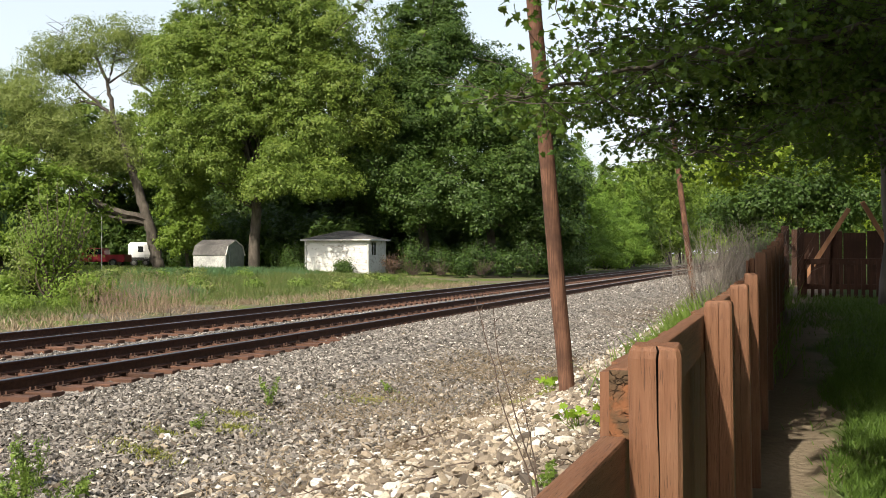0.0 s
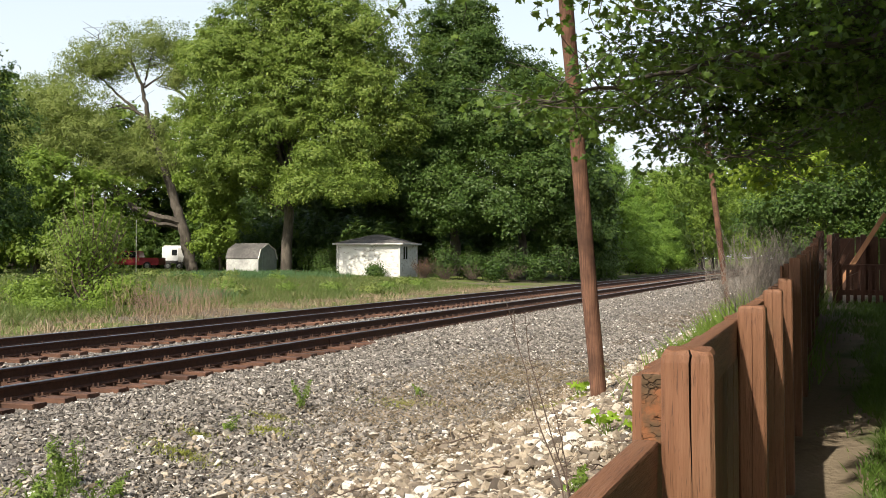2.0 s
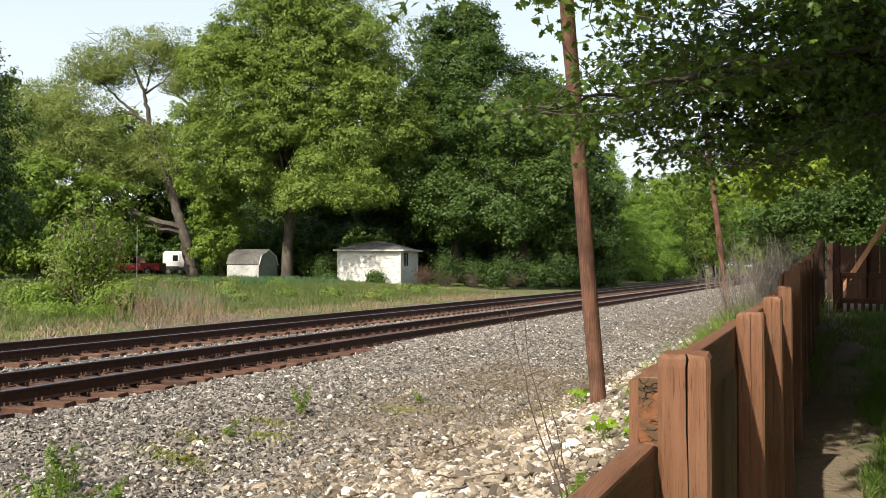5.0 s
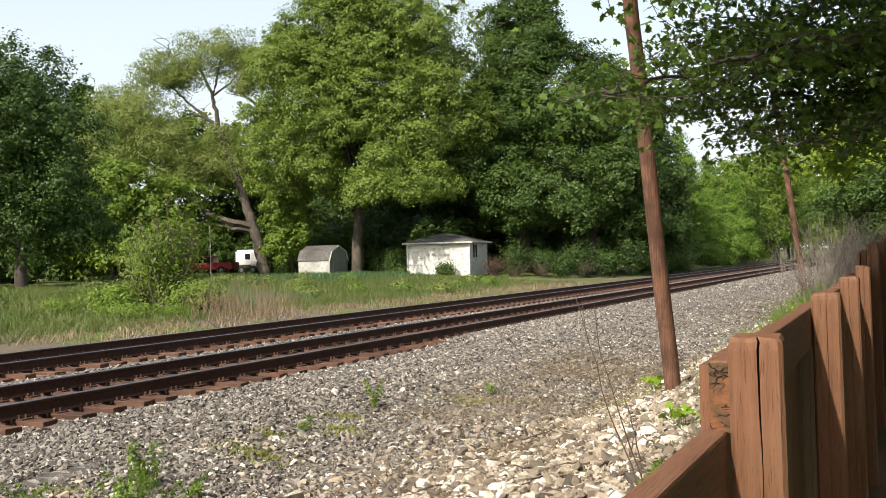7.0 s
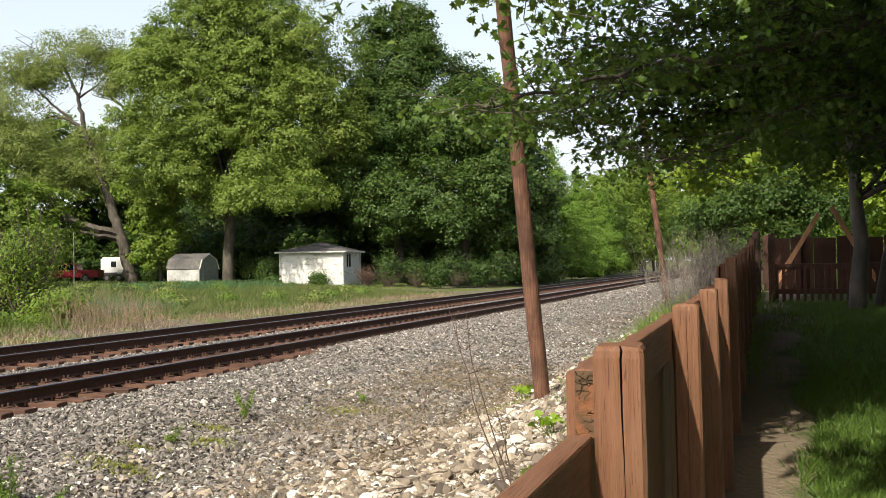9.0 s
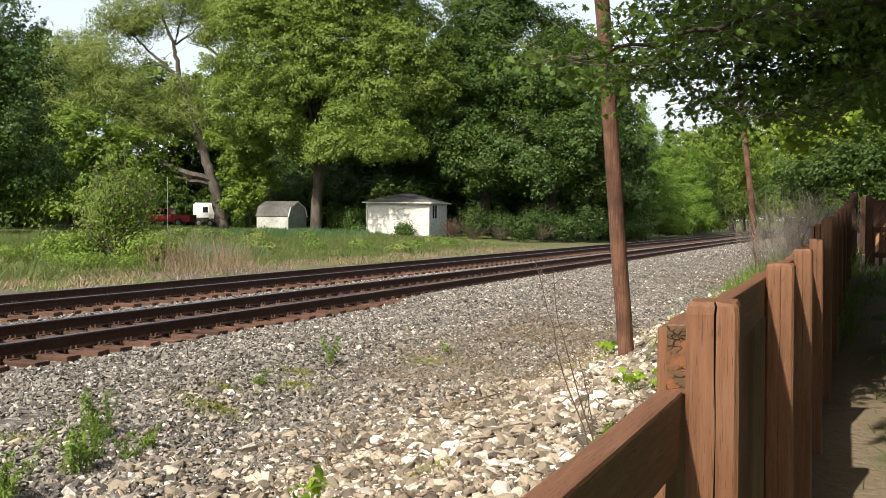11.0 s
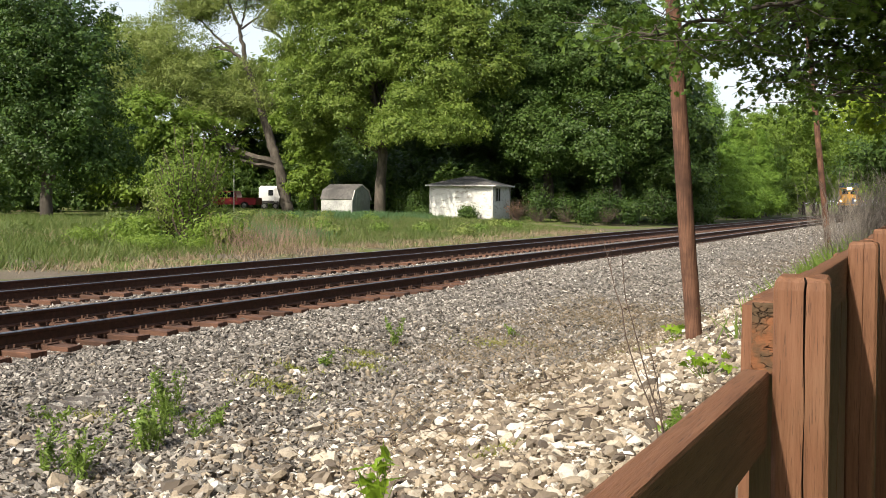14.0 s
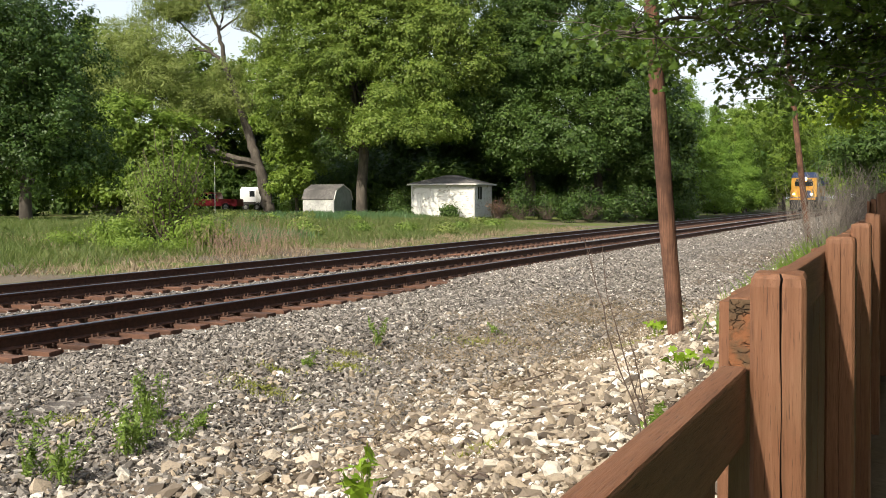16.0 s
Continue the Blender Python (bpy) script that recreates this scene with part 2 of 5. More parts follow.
M_WHITE = siding_mat()
M_SHINGLE = plain("grey_shingle", (0.085, 0.08, 0.078), (0.16, 0.15, 0.14), 5, 0.9, bump=0.5)
M_TRIM = plain("painted_trim", (0.50, 0.49, 0.47), (0.62, 0.60, 0.57), 5, 0.6)
M_SHEDWALL = plain("speckled_grey_siding", (0.34, 0.34, 0.33), (0.56, 0.55, 0.53), 9, 0.8, bump=0.3)
M_SHEDSIDE = plain("blue_grey_panel", (0.15, 0.18, 0.18), (0.22, 0.25, 0.25), 3, 0.7)
M_GLASS_DARK = plain("dark_window", (0.012, 0.014, 0.016), (0.02, 0.022, 0.025), 3, 0.12, spec=0.6, bump=0.0)
M_RED = plain("red_car_paint", (0.19, 0.012, 0.022), (0.25, 0.02, 0.03), 2, 0.3, spec=0.6, bump=0.0)
M_VANWHITE = plain("white_vehicle_paint", (0.72, 0.72, 0.72), (0.8, 0.8, 0.8), 2, 0.35, bump=0.0)
M_RUBBER = plain("black_rubber", (0.015, 0.015, 0.015), (0.03, 0.03, 0.03), 20, 0.9)
M_CHROME = plain("dull_chrome", (0.4, 0.4, 0.4), (0.5, 0.5, 0.5), 5, 0.3, 0.9, bump=0.0)
M_YELLOW = plain("locomotive_yellow", (0.38, 0.19, 0.025), (0.48, 0.26, 0.04), 3, 0.4, bump=0.05)
M_BLUE = plain("locomotive_blue", (0.02, 0.036, 0.09), (0.03, 0.05, 0.12), 3, 0.4, bump=0.05)
M_BLACK = plain("sooty_black", (0.02, 0.02, 0.02), (0.045, 0.04, 0.036), 6, 0.7)
M_WIRE = plain("black_cable", (0.012, 0.012, 0.012), (0.02, 0.02, 0.02), 6, 0.7, bump=0.0)


def glow(name, color, strength):
    n = Nodes(name)
    n.b.inputs["Emission Color"].default_value = (*color, 1)
    n.b.inputs["Emission Strength"].default_value = strength
    return n.done((0.8, 0.8, 0.75), 0.2)


M_LAMP = glow("lit_headlight", (1.0, 0.9, 0.68), 40)

# ==== mesh helpers ====


def mesh_np(name, verts, faces, mats, index=None, smooth=False):
    """A mesh from arrays: verts (n, 3) and faces (m, k), all faces with k corners."""
    verts, faces = np.asarray(verts, np.float32), np.asarray(faces, np.int32)
    me = bpy.data.meshes.new(name)
    k, m = faces.shape[1], len(faces)
    me.vertices.add(len(verts))
    me.vertices.foreach_set("co", verts.ravel())
    me.loops.add(m * k)
    me.loops.foreach_set("vertex_index", faces.ravel())
    me.polygons.add(m)
    me.polygons.foreach_set("loop_start", np.arange(0, m * k, k, dtype=np.int32))
    for mt in mats:
        me.materials.append(mt)
    if index is not None:
        me.polygons.foreach_set("material_index", np.asarray(index, np.int32))
    me.polygons.foreach_set("use_smooth", np.full(m, smooth))
    me.update(calc_edges=True)
    return me


def part_me(name, me, parent=None, label=""):
    ob = new(name, me)
    ob.parent = parent
    return tagged(ob, label)


def part(name, bm, material, parent=None, label="", smooth=False):
    me = bpy.data.meshes.new(name)
    bm.normal_update()
    bm.to_mesh(me)
    bm.free()
    for mt in material if isinstance(material, (list, tuple)) else [material]:
        me.materials.append(mt)
    if smooth:
        me.polygons.foreach_set("use_smooth", np.full(len(me.polygons), True))
    return part_me(name, me, parent, label)


def empty(name, m, label, category, group="", kind=""):
    ob = new(name)
    ob.empty_display_size = 0.2
    ob.matrix_world = m
    return tagged(ob, label, category, group, kind)


def box(bm, x0, x1, y0, y1, z0, z1, bevel=0.0, mat=0):
    m = Matrix.LocRotScale(((x0 + x1) / 2, (y0 + y1) / 2, (z0 + z1) / 2), None, (x1 - x0, y1 - y0, z1 - z0))
    r = bmesh.ops.create_cube(bm, size=1, matrix=m)
    faces = {f for v in r["verts"] for f in v.link_faces}
    if bevel:
        edges = list({e for v in r["verts"] for e in v.link_edges})
        q = bmesh.ops.bevel(bm, geom=edges, offset=bevel, segments=2, affect="EDGES", profile=0.6)
        faces |= set(q["faces"])
    for f in faces:
        if f.is_valid:
            f.material_index = mat
    return bm


def a_box(*a, **k):
    return box(bmesh.new(), *a, **k)


def tube_np(paths, sides=5):
    """Tapered tubes: paths is a list of (points (n, 3), radii (n)); returns verts and quads."""
    V, F, base = [], [], 0
    for pts, rad in paths:
        pts, rad = np.asarray(pts, float), np.asarray(rad, float)
        d = np.gradient(pts, axis=0)
        d /= np.linalg.norm(d, axis=1)[:, None] + 1e-9
        ref = np.where(np.abs(d[:, 2:3]) > 0.9, np.array([[1.0, 0, 0]]), np.array([[0, 0, 1.0]]))
        u = np.cross(d, ref)
        u /= np.linalg.norm(u, axis=1)[:, None] + 1e-9
        w = np.cross(d, u)
        a = np.linspace(0, 2 * np.pi, sides, endpoint=False)
        ring = pts[:, None] + rad[:, None, None] * (np.cos(a)[None, :, None] * u[:, None] + np.sin(a)[None, :, None] * w[:, None])
        V.append(ring.reshape(-1, 3))
        i, j = np.meshgrid(np.arange(len(pts) - 1), np.arange(sides), indexing="ij")
        jn = (j + 1) % sides
        F.append(base + np.stack([i * sides + j, i * sides + jn, (i + 1) * sides + jn, (i + 1) * sides + j], -1).reshape(-1, 4))
        base += len(pts) * sides
    return np.concatenate(V), np.concatenate(F)


def bent(a, b, n=6, wobble=0.08, sag=0.0):
    """A crooked line from a to b."""
    a, b = np.asarray(a, float), np.asarray(b, float)
    t = np.linspace(0, 1, n)[:, None]
    p = a + (b - a) * t
    L = np.linalg.norm(b - a)
    p += rng.normal(0, wobble * L / n, p.shape) * np.sin(np.pi * t)
    p[:, 2] += sag * L * np.sin(np.pi * t[:, 0])
    return p


def leaf_quads(cent, size, up=0.55, aspect=0.55, spread=0.3, out=None):
    """Folded leaf blades at the given centres, facing outwards from their clump and upwards, with much chance."""
    n = len(cent)
    nor = rng.normal(size=(n, 3)) * 0.46
    if out is None:
        out = cent - cent.mean(0)
        out = out / (np.linalg.norm(out, axis=1)[:, None] + 1e-6)
    nor = nor + out * 0.9 + np.array([0, 0, up])
    nor /= np.linalg.norm(nor, axis=1)[:, None]
    t = rng.normal(size=(n, 3))
    t -= nor * (t * nor).sum(1)[:, None]
    t /= np.linalg.norm(t, axis=1)[:, None]
    s = np.cross(nor, t)
    L = (size * rng.uniform(1 - spread, 1 + spread, n))[:, None]
    v = np.stack([cent - t * L * 0.42 + s * L * aspect * 0.62, cent + t * L * 0.62, cent - t * L * 0.42 - s * L * aspect * 0.62], 1)
    return v.reshape(-1, 3), np.arange(3 * n).reshape(n, 3)


def hollow_ball(n, c, r):
    """Points in an ellipsoid, more of them near its skin."""
    d = rng.normal(size=(n, 3))
    d /= np.linalg.norm(d, axis=1)[:, None]
    return np.asarray(c) + d * np.asarray(r) * (rng.uniform(0.15, 1, n) ** 0.42)[:, None]


def crown_points(blobs, n, clump, per=130):
    """Leaf places: tufts about the skin of the blobs, each tuft a ragged dome of leaves."""
    vol = np.array([b[3] * b[4] * b[5] for b in blobs]) ** 0.72
    out = []
    for b, share in zip(blobs, vol / vol.sum()):
        k = max(3, int(n * share / per))
        centres = hollow_ball(k, b[:3], b[3:6])
        r = np.repeat(clump * rng.uniform(0.55, 1.5, k), per)
        d = rng.normal(size=(k * per, 3))
        d /= np.linalg.norm(d, axis=1)[:, None]
        q = rng.uniform(0.1, 1, k * per) ** 0.5 * np.where(rng.uniform(0, 1, k * per) < 0.12, 1.5, 1.0)
        out.append(np.repeat(centres, per, 0) + d * (r * q)[:, None] * np.array([1.0, 1.0, 0.72]))
    return np.concatenate(out)


def boughs(blobs, n, tuft, per=40, bough=0.56):
    """Leaf places of a crown: each blob carries flattened boughs on its skin, each bough a dome of small tufts, with a thin dark core behind."""
    vol = np.array([b[3] * b[4] * b[5] for b in blobs]) ** 0.68
    out, way = [], []
    for b, share in zip(blobs, vol / vol.sum()):
        c, r = np.asarray(b[:3], float), np.asarray(b[3:6], float)
        nb = 17
        k = np.arange(nb) + 0.5
        phi = np.arccos(1 - 1.72 * k / nb)
        th = np.pi * (1 + 5 ** 0.5) * k + rng.uniform(0, 6.28)
        d = np.stack([np.cos(th) * np.sin(phi), np.sin(th) * np.sin(phi), np.cos(phi)], -1) + rng.normal(0, 0.16, (nb, 3))
        d /= np.linalg.norm(d, axis=1)[:, None]
        mid = c + d * r * rng.uniform(0.42, 0.86, (nb, 1))
        wide = bough * r.mean() * rng.uniform(0.7, 1.3, nb)
        m = max(2, int(n * share * 0.8 / nb / per))
        e = rng.normal(size=(nb, m, 3)) + 0.75 * d[:, None] + np.array([0, 0, 0.35])
        e /= np.linalg.norm(e, axis=2)[..., None]
        tc = mid[:, None] + e * (wide[:, None] * rng.uniform(0.25, 1.0, (nb, m)) ** 0.5)[..., None] * np.array([1.0, 1.0, 0.86])
        g = rng.normal(size=(nb, m, per, 3))
        rad = tuft * rng.uniform(0.4, 1.0, (nb, m, 1, 1))
        out.append((tc[:, :, None] + g * rad * np.array([1, 1, 0.7])).reshape(-1, 3))
        w = 0.38 * g + 0.75 * e[:, :, None] + 0.45 * d[:, None, None]
        way.append((w / (np.linalg.norm(w, axis=3)[..., None] + 1e-6)).reshape(-1, 3))
        q = max(20, int(n * share * 0.2))
        core = rng.normal(size=(q, 3))
        core /= np.linalg.norm(core, axis=1)[:, None]
        out.append(c + core * r * rng.uniform(0.1, 0.8, (q, 1)))
        way.append(core)
    return np.concatenate(out), np.concatenate(way)


def tree(name, label, base, trunk_r, blobs, n, size, mat, clump=0.9, fork=0.35, lean=(0, 0), limbs=14, aspect=0.6, category="tree", bark=None, limb_r=0.45):
    """A tapered trunk with limbs, and a crown of clumps of leaves within a few blobs (given from the foot of the trunk)."""
    th = empty(name, pose(*base), label, category)
    top = max(b[2] for b in blobs)
    head = np.array([lean[0], lean[1], top * 0.9])
    tr = bent((0, 0, -0.3), head, 9, 0.12)
    tr[0] = (0, 0, -0.3)
    rad = trunk_r * np.linspace(1.15, 0.18, 9)
    paths = [(tr, rad)]
    pts, ways = boughs(blobs, n, clump * 0.5)
    for i in rng.choice(len(pts), limbs, replace=False):
        z = min(pts[i][2] * rng.uniform(0.35, 0.75), top * 0.8)
        k = np.argmin(np.abs(tr[:, 2] - max(z, top * fork * 0.6)))
        ln = bent(tr[k], pts[i], 6, 0.25, 0.06)
        r0 = rad[k] * limb_r
        paths.append((ln, np.linspace(r0, r0 * 0.15, 6)))
    v, f = tube_np(paths[:1], 8)
    wood = part_me("trunk", mesh_np("trunk", v, f, [bark or M_BARK], smooth=True), th)
    for one in paths[1:]:
        v, f = tube_np([one], 5)
        part_me("limb", mesh_np("limb", v, f, [bark or M_BARK], smooth=True), wood)
    v, f = leaf_quads(pts, size, 0.5, aspect, out=ways)
    part_me("crown", mesh_np("crown", v, f, [mat]), th)
    return th


ICO = bmesh.new()
bmesh.ops.create_icosphere(ICO, subdivisions=1, radius=1.0)
ICO_V = np.array([v.co[:] for v in ICO.verts])
ICO_F = np.array([[v.index for v in f.verts] for f in ICO.faces])
ICO.free()


OCT_V = np.array([(1, 0.2, 0.1), (-1, -0.1, 0.2), (0.1, 1, -0.2), (-0.2, -1, 0.1), (0.3, 0.2, 0.9), (-0.2, 0.1, -0.9)])
OCT_F = np.array([(0, 2, 4), (2, 1, 4), (1, 3, 4), (3, 0, 4), (2, 0, 5), (1, 2, 5), (3, 1, 5), (0, 3, 5)])


def stones(pos, size, flat=0.65, small=False):
    """Many angular stones in one mesh; small ones have eight faces."""
    n = len(pos)
    V0, F0 = (OCT_V, OCT_F) if small else (ICO_V, ICO_F)
    v = V0[None] * rng.uniform(0.62, 1.25, (n, len(V0), 1))
    v = v + rng.normal(0, 0.22, v.shape) if small else np.sign(v) * np.abs(v) ** 0.55
    v = v * rng.uniform(0.42, 1.3, (n, 1, 3)) * np.array([1, 1, flat])
    a = rng.uniform(0, 2 * np.pi, n)
    b = rng.normal(0, 0.45, n)
    ca, sa, cb, sb = np.cos(a), np.sin(a), np.cos(b), np.sin(b)
    x, y, z = v[..., 0], v[..., 1], v[..., 2]
    y, z = y * cb[:, None] - z * sb[:, None], y * sb[:, None] + z * cb[:, None]
    k = rng.normal(0, 0.4, n)
    ck, sk = np.cos(k), np.sin(k)
    x, z = x * ck[:, None] - z * sk[:, None], x * sk[:, None] + z * ck[:, None]
    x, y = x * ca[:, None] - y * sa[:, None], x * sa[:, None] + y * ca[:, None]
    v = np.stack([x, y, z], -1) * np.asarray(size)[:, None, None] * 0.5 + np.asarray(pos)[:, None]
    f = F0[None] + (np.arange(n) * len(V0))[:, None, None]
    return v.reshape(-1, 3), f.reshape(-1, 3)

# ==== ground ====


def smooth(t):
    t = np.clip(t, 0, 1)
    return t * t * (3 - 2 * t)


def yard_z(y):
    return 0.055 * np.clip(np.asarray(y, float) - 4, 0, 18)


def ground_z(x, y):
    """Height of the ground: the yard and its bank, the ditch, the ballast bed, and the meadow beyond."""
    x, y = np.asarray(x, float), np.asarray(y, float)
    ditch = -0.34 + 0.15 * smooth((-5.2 - x) / 2.4)
    z = yard_z(y) + (ditch - yard_z(y)) * smooth((-1.0 - x) / 3.0)
    z = z + 0.10 * smooth((y - 18.0) / 4.0) * smooth((x + 9.42) / 0.35) * smooth((-4.4 - x) / 3.0)
    z = z + 0.06 * smooth((-16.4 - x) / 1.5) * -1
    z = z + 0.62 * smooth((-18.0 - x) / 16.0)
    wild = np.where((x < -16.8) | ((x > -7.0) & (x < -0.6)), 1.0, 0.0)
    return z + wild * (0.05 * np.sin(x * 1.7 + np.sin(y * 0.9)) * np.sin(y * 1.3 + 0.7 * x) + 0.02 * np.sin(5 * x + 3 * y))


gx = np.unique(np.concatenate([[-2500, -1200, -600, -300, -180, -130, -100], np.arange(-85, -18, 1.5), np.arange(-18, 6, 0.2), np.arange(6, 40, 2.0), [60, 100, 200, 500, 1200, 2500]]))
gy = np.unique(np.concatenate([[-2500, -800, -200, -60, -30, -15], np.arange(-8, 24, 0.2), np.arange(24, 60, 0.8), np.arange(60, 180, 4), [220, 300, 420, 600, 900, 1400, 2500]]))
GX, GY = np.meshgrid(gx, gy, indexing="ij")
GZ = ground_z(GX, GY)
nx, ny = GX.shape
i, j = np.meshgrid(np.arange(nx - 1), np.arange(ny - 1), indexing="ij")
quads = np.stack([i * ny + j, (i + 1) * ny + j, (i + 1) * ny + j + 1, i * ny + j + 1], -1).reshape(-1, 4)
ground = part_me("ground", mesh_np("ground", np.stack([GX, GY, GZ], -1).reshape(-1, 3), quads, [M_GROUND], smooth=True))
tagged(ground, "soil, gravel and grass along a railway line", "ground", kind="structure")

# ==== the two tracks ====
RAIL_TOP, GAUGE = 0.05, 1.507
BEND, RADIUS = 175.0, 560.0           # where the line starts to curve away, and how tightly


def drift(y):
    """How far the curving line has moved to the side at y."""
    return max(y - BEND, 0.0) ** 2 / (2 * RADIUS)


Y0, Y1 = -6.0, 560.0
PROFILE = [(-0.07, 0), (0.07, 0), (0.07, 0.012), (0.012, 0.032), (0.010, 0.125), (0.036, 0.138), (0.036, 0.162), (0.028, 0.170), (-0.028, 0.170), (-0.036, 0.162), (-0.036, 0.138), (-0.010, 0.125), (-0.012, 0.032), (-0.07, 0.012)]


def rail_mesh():
    k = len(PROFILE)
    ys = np.concatenate([np.arange(Y0, 60, 6.0), np.arange(60, 175, 23.0), np.arange(175, Y1 + 1, 11.0)])
    v = np.array([(px + drift(y), y, RAIL_TOP - 0.170 + pz) for y in ys for px, pz in PROFILE])
    f, mi = [], []
    for a in range(len(ys) - 1):
        for b in range(k):
            f.append((a * k + b, a * k + (b + 1) % k, (a + 1) * k + (b + 1) % k, (a + 1) * k + b))
            mi.append(1 if b in (6, 7, 8) else 0)
    return mesh_np("rail", v, f, [M_RAIL, M_SHINE], mi)


RAIL_ME = rail_mesh()
TIE_ME = []
for s in range(4):
    bm = a_box(-1.30, 1.30, -0.115, 0.115, -0.16, 0.0, 0.012)
    for v in bm.verts:
        v.co += Vector((rng.normal(0, 0.006), rng.normal(0, 0.004), rng.normal(0, 0.004)))
    me = bpy.data.meshes.new("tie")
    bm.to_mesh(me), bm.free()
    me.materials.append(M_TIE)
    TIE_ME.append(me)


def track(xc, near):
    th = empty("railway_track", pose(xc, 0, 0), "rusty steel railway track on wooden ties in grey ballast", "railway track", "parallel tracks")
    for s in (-1, 1):
        r = part_me("rail", RAIL_ME, th, "rusty steel rail with a worn shiny head")
        r.location = (s * GAUGE / 2, 0, 0)
    top = RAIL_TOP - 0.170 - 0.014
    ys = np.arange(Y0 + 0.3, 150, 0.53)
    cut = 48 if near else 30
    for y in ys[ys < cut]:
        o = part_me("tie", TIE_ME[int(rng.integers(4))], th)
        o.location = (rng.normal(0, 0.03), y + rng.normal(0, 0.02), top)
        o.rotation_euler = (0, rng.normal(0, 0.006), rng.normal(0, 0.012))
    bm = bmesh.new()
    for y in ys[ys >= cut]:
        box(bm, -1.3, 1.3, y - 0.115, y + 0.115, top - 0.16, top)
    tagged(part("buried_tie_rest", bm, M_TIE, th), kind="stuff")
    for s in (-1, 1):
        bm = bmesh.new()
        xr = s * GAUGE / 2
        for y in ys[ys < 75]:
            box(bm, xr - 0.17, xr + 0.17, y - 0.09, y + 0.09, top, top + 0.013)
            for e in (-1, 1):
                for q in (-0.05, 0.05):
                    box(bm, xr + e * 0.088 - 0.014, xr + e * 0.088 + 0.014, y + q - 0.012, y + q + 0.012, top + 0.01, top + 0.052)
            for e in (-1, 1):
                box(bm, xr - 0.085, xr + 0.085, y + e * 0.15 - 0.014, y + e * 0.15 + 0.014, top - 0.028, top + 0.012)
        tagged(part("spike_strip", bm, M_PLATE, th), kind="stuff")
    for y in (7.3, 19.2, 31.0):
        o = part("joint_bar", a_box(GAUGE / 2 + 0.012, GAUGE / 2 + 0.03, y - 0.4, y + 0.4, RAIL_TOP - 0.14, RAIL_TOP - 0.045, 0.006), M_RAIL, th)
    return th


NEAR_X, FAR_X = -10.18, -14.28
track(NEAR_X, True)
track(FAR_X, False)

# ==== stones ====


def field(n, x0, x1, y0, y1):
    return np.stack([rng.uniform(x0, x1, n), rng.uniform(y0, y1, n)], -1)


def lay(p, size, sink=0.2):
    return np.concatenate([p, (ground_z(p[:, 0], p[:, 1]) + size * (0.5 - sink) * 0.55)[:, None]], 1)


def keep_off_track(p):
    ok = np.ones(len(p), bool)
    for c in (NEAR_X, FAR_X):
        for s in (-1, 1):
            ok &= np.abs(p[:, 0] - c - s * GAUGE / 2) > 0.10
    return p[ok]


g = np.concatenate([field(36000, -9.3, -4.0, 4.5, 17), field(30000, -9.3, -3.4, 17, 30), field(7000, -9.3, -4.0, -5, 4.5), field(11000, -9.3, -3.4, 30, 48), field(8000, -9.3, -3.4, 48, 80), field(3600, -10.9, -9.3, 4, 30), field(6500, -13.5, -10.9, 6, 32), field(4200, -17.0, -13.5, 8, 40)])
g = keep_off_track(g)
sz = rng.uniform(0.035, 0.075, len(g)) * np.where(g[:, 1] > 17, 1.02, 1.0) * np.where(g[:, 1] > 48, 1.6, 1.0)
z = lay(g, sz)
inside = (np.abs(g[:, 0] - NEAR_X) < 1.35) | (np.abs(g[:, 0] - FAR_X) < 1.35)
z[inside, 2] -= 0.022
v, f = stones(z, sz * 1.15, small=True)
tagged(part_me("ballast_stones", mesh_np("ballast_stones", v, f, [M_BALLAST])), "crushed grey ballast stones beside the tracks", "ballast", kind="stuff")

g = np.concatenate([field(17000, -5.0, -0.55, 3.2, 12), field(9000, -3.4, -0.6, 10, 24), field(5200, -6.8, -3.5, 4.2, 10), field(700, -9, -4, 6, 24), field(8000, -5.0, -0.6, -4, 3.2)])
band = np.exp(-((g[:, 0] + 2.3) / 1.5) ** 2)
g = g[rng.uniform(0, 1, len(g)) < 0.22 + 0.78 * band]
sz = rng.lognormal(math.log(0.043), 0.5, len(g)).clip(0.02, 0.13)
v, f = stones(lay(g, sz, 0.25), sz * 1.1, 0.5)
tagged(part_me("limestone_rubble", mesh_np("limestone_rubble", v, f, [M_LIME])), "pale tan limestone rubble on the bank", "rubble", kind="stuff")
g = np.concatenate([field(24000, -4.6, -0.55, 3.2, 16), field(5000, -8, -3, 5, 16), field(8000, -5, -0.6, -4, 3.2)])
sz = rng.uniform(0.018, 0.05, len(g))
v, f = stones(lay(g, sz, 0.25), sz * 1.15, small=True)
tagged(part_me("limestone_chips", mesh_np("limestone_chips", v, f, [M_LIME])), "small pale limestone chips between the rocks", "gravel", kind="stuff")

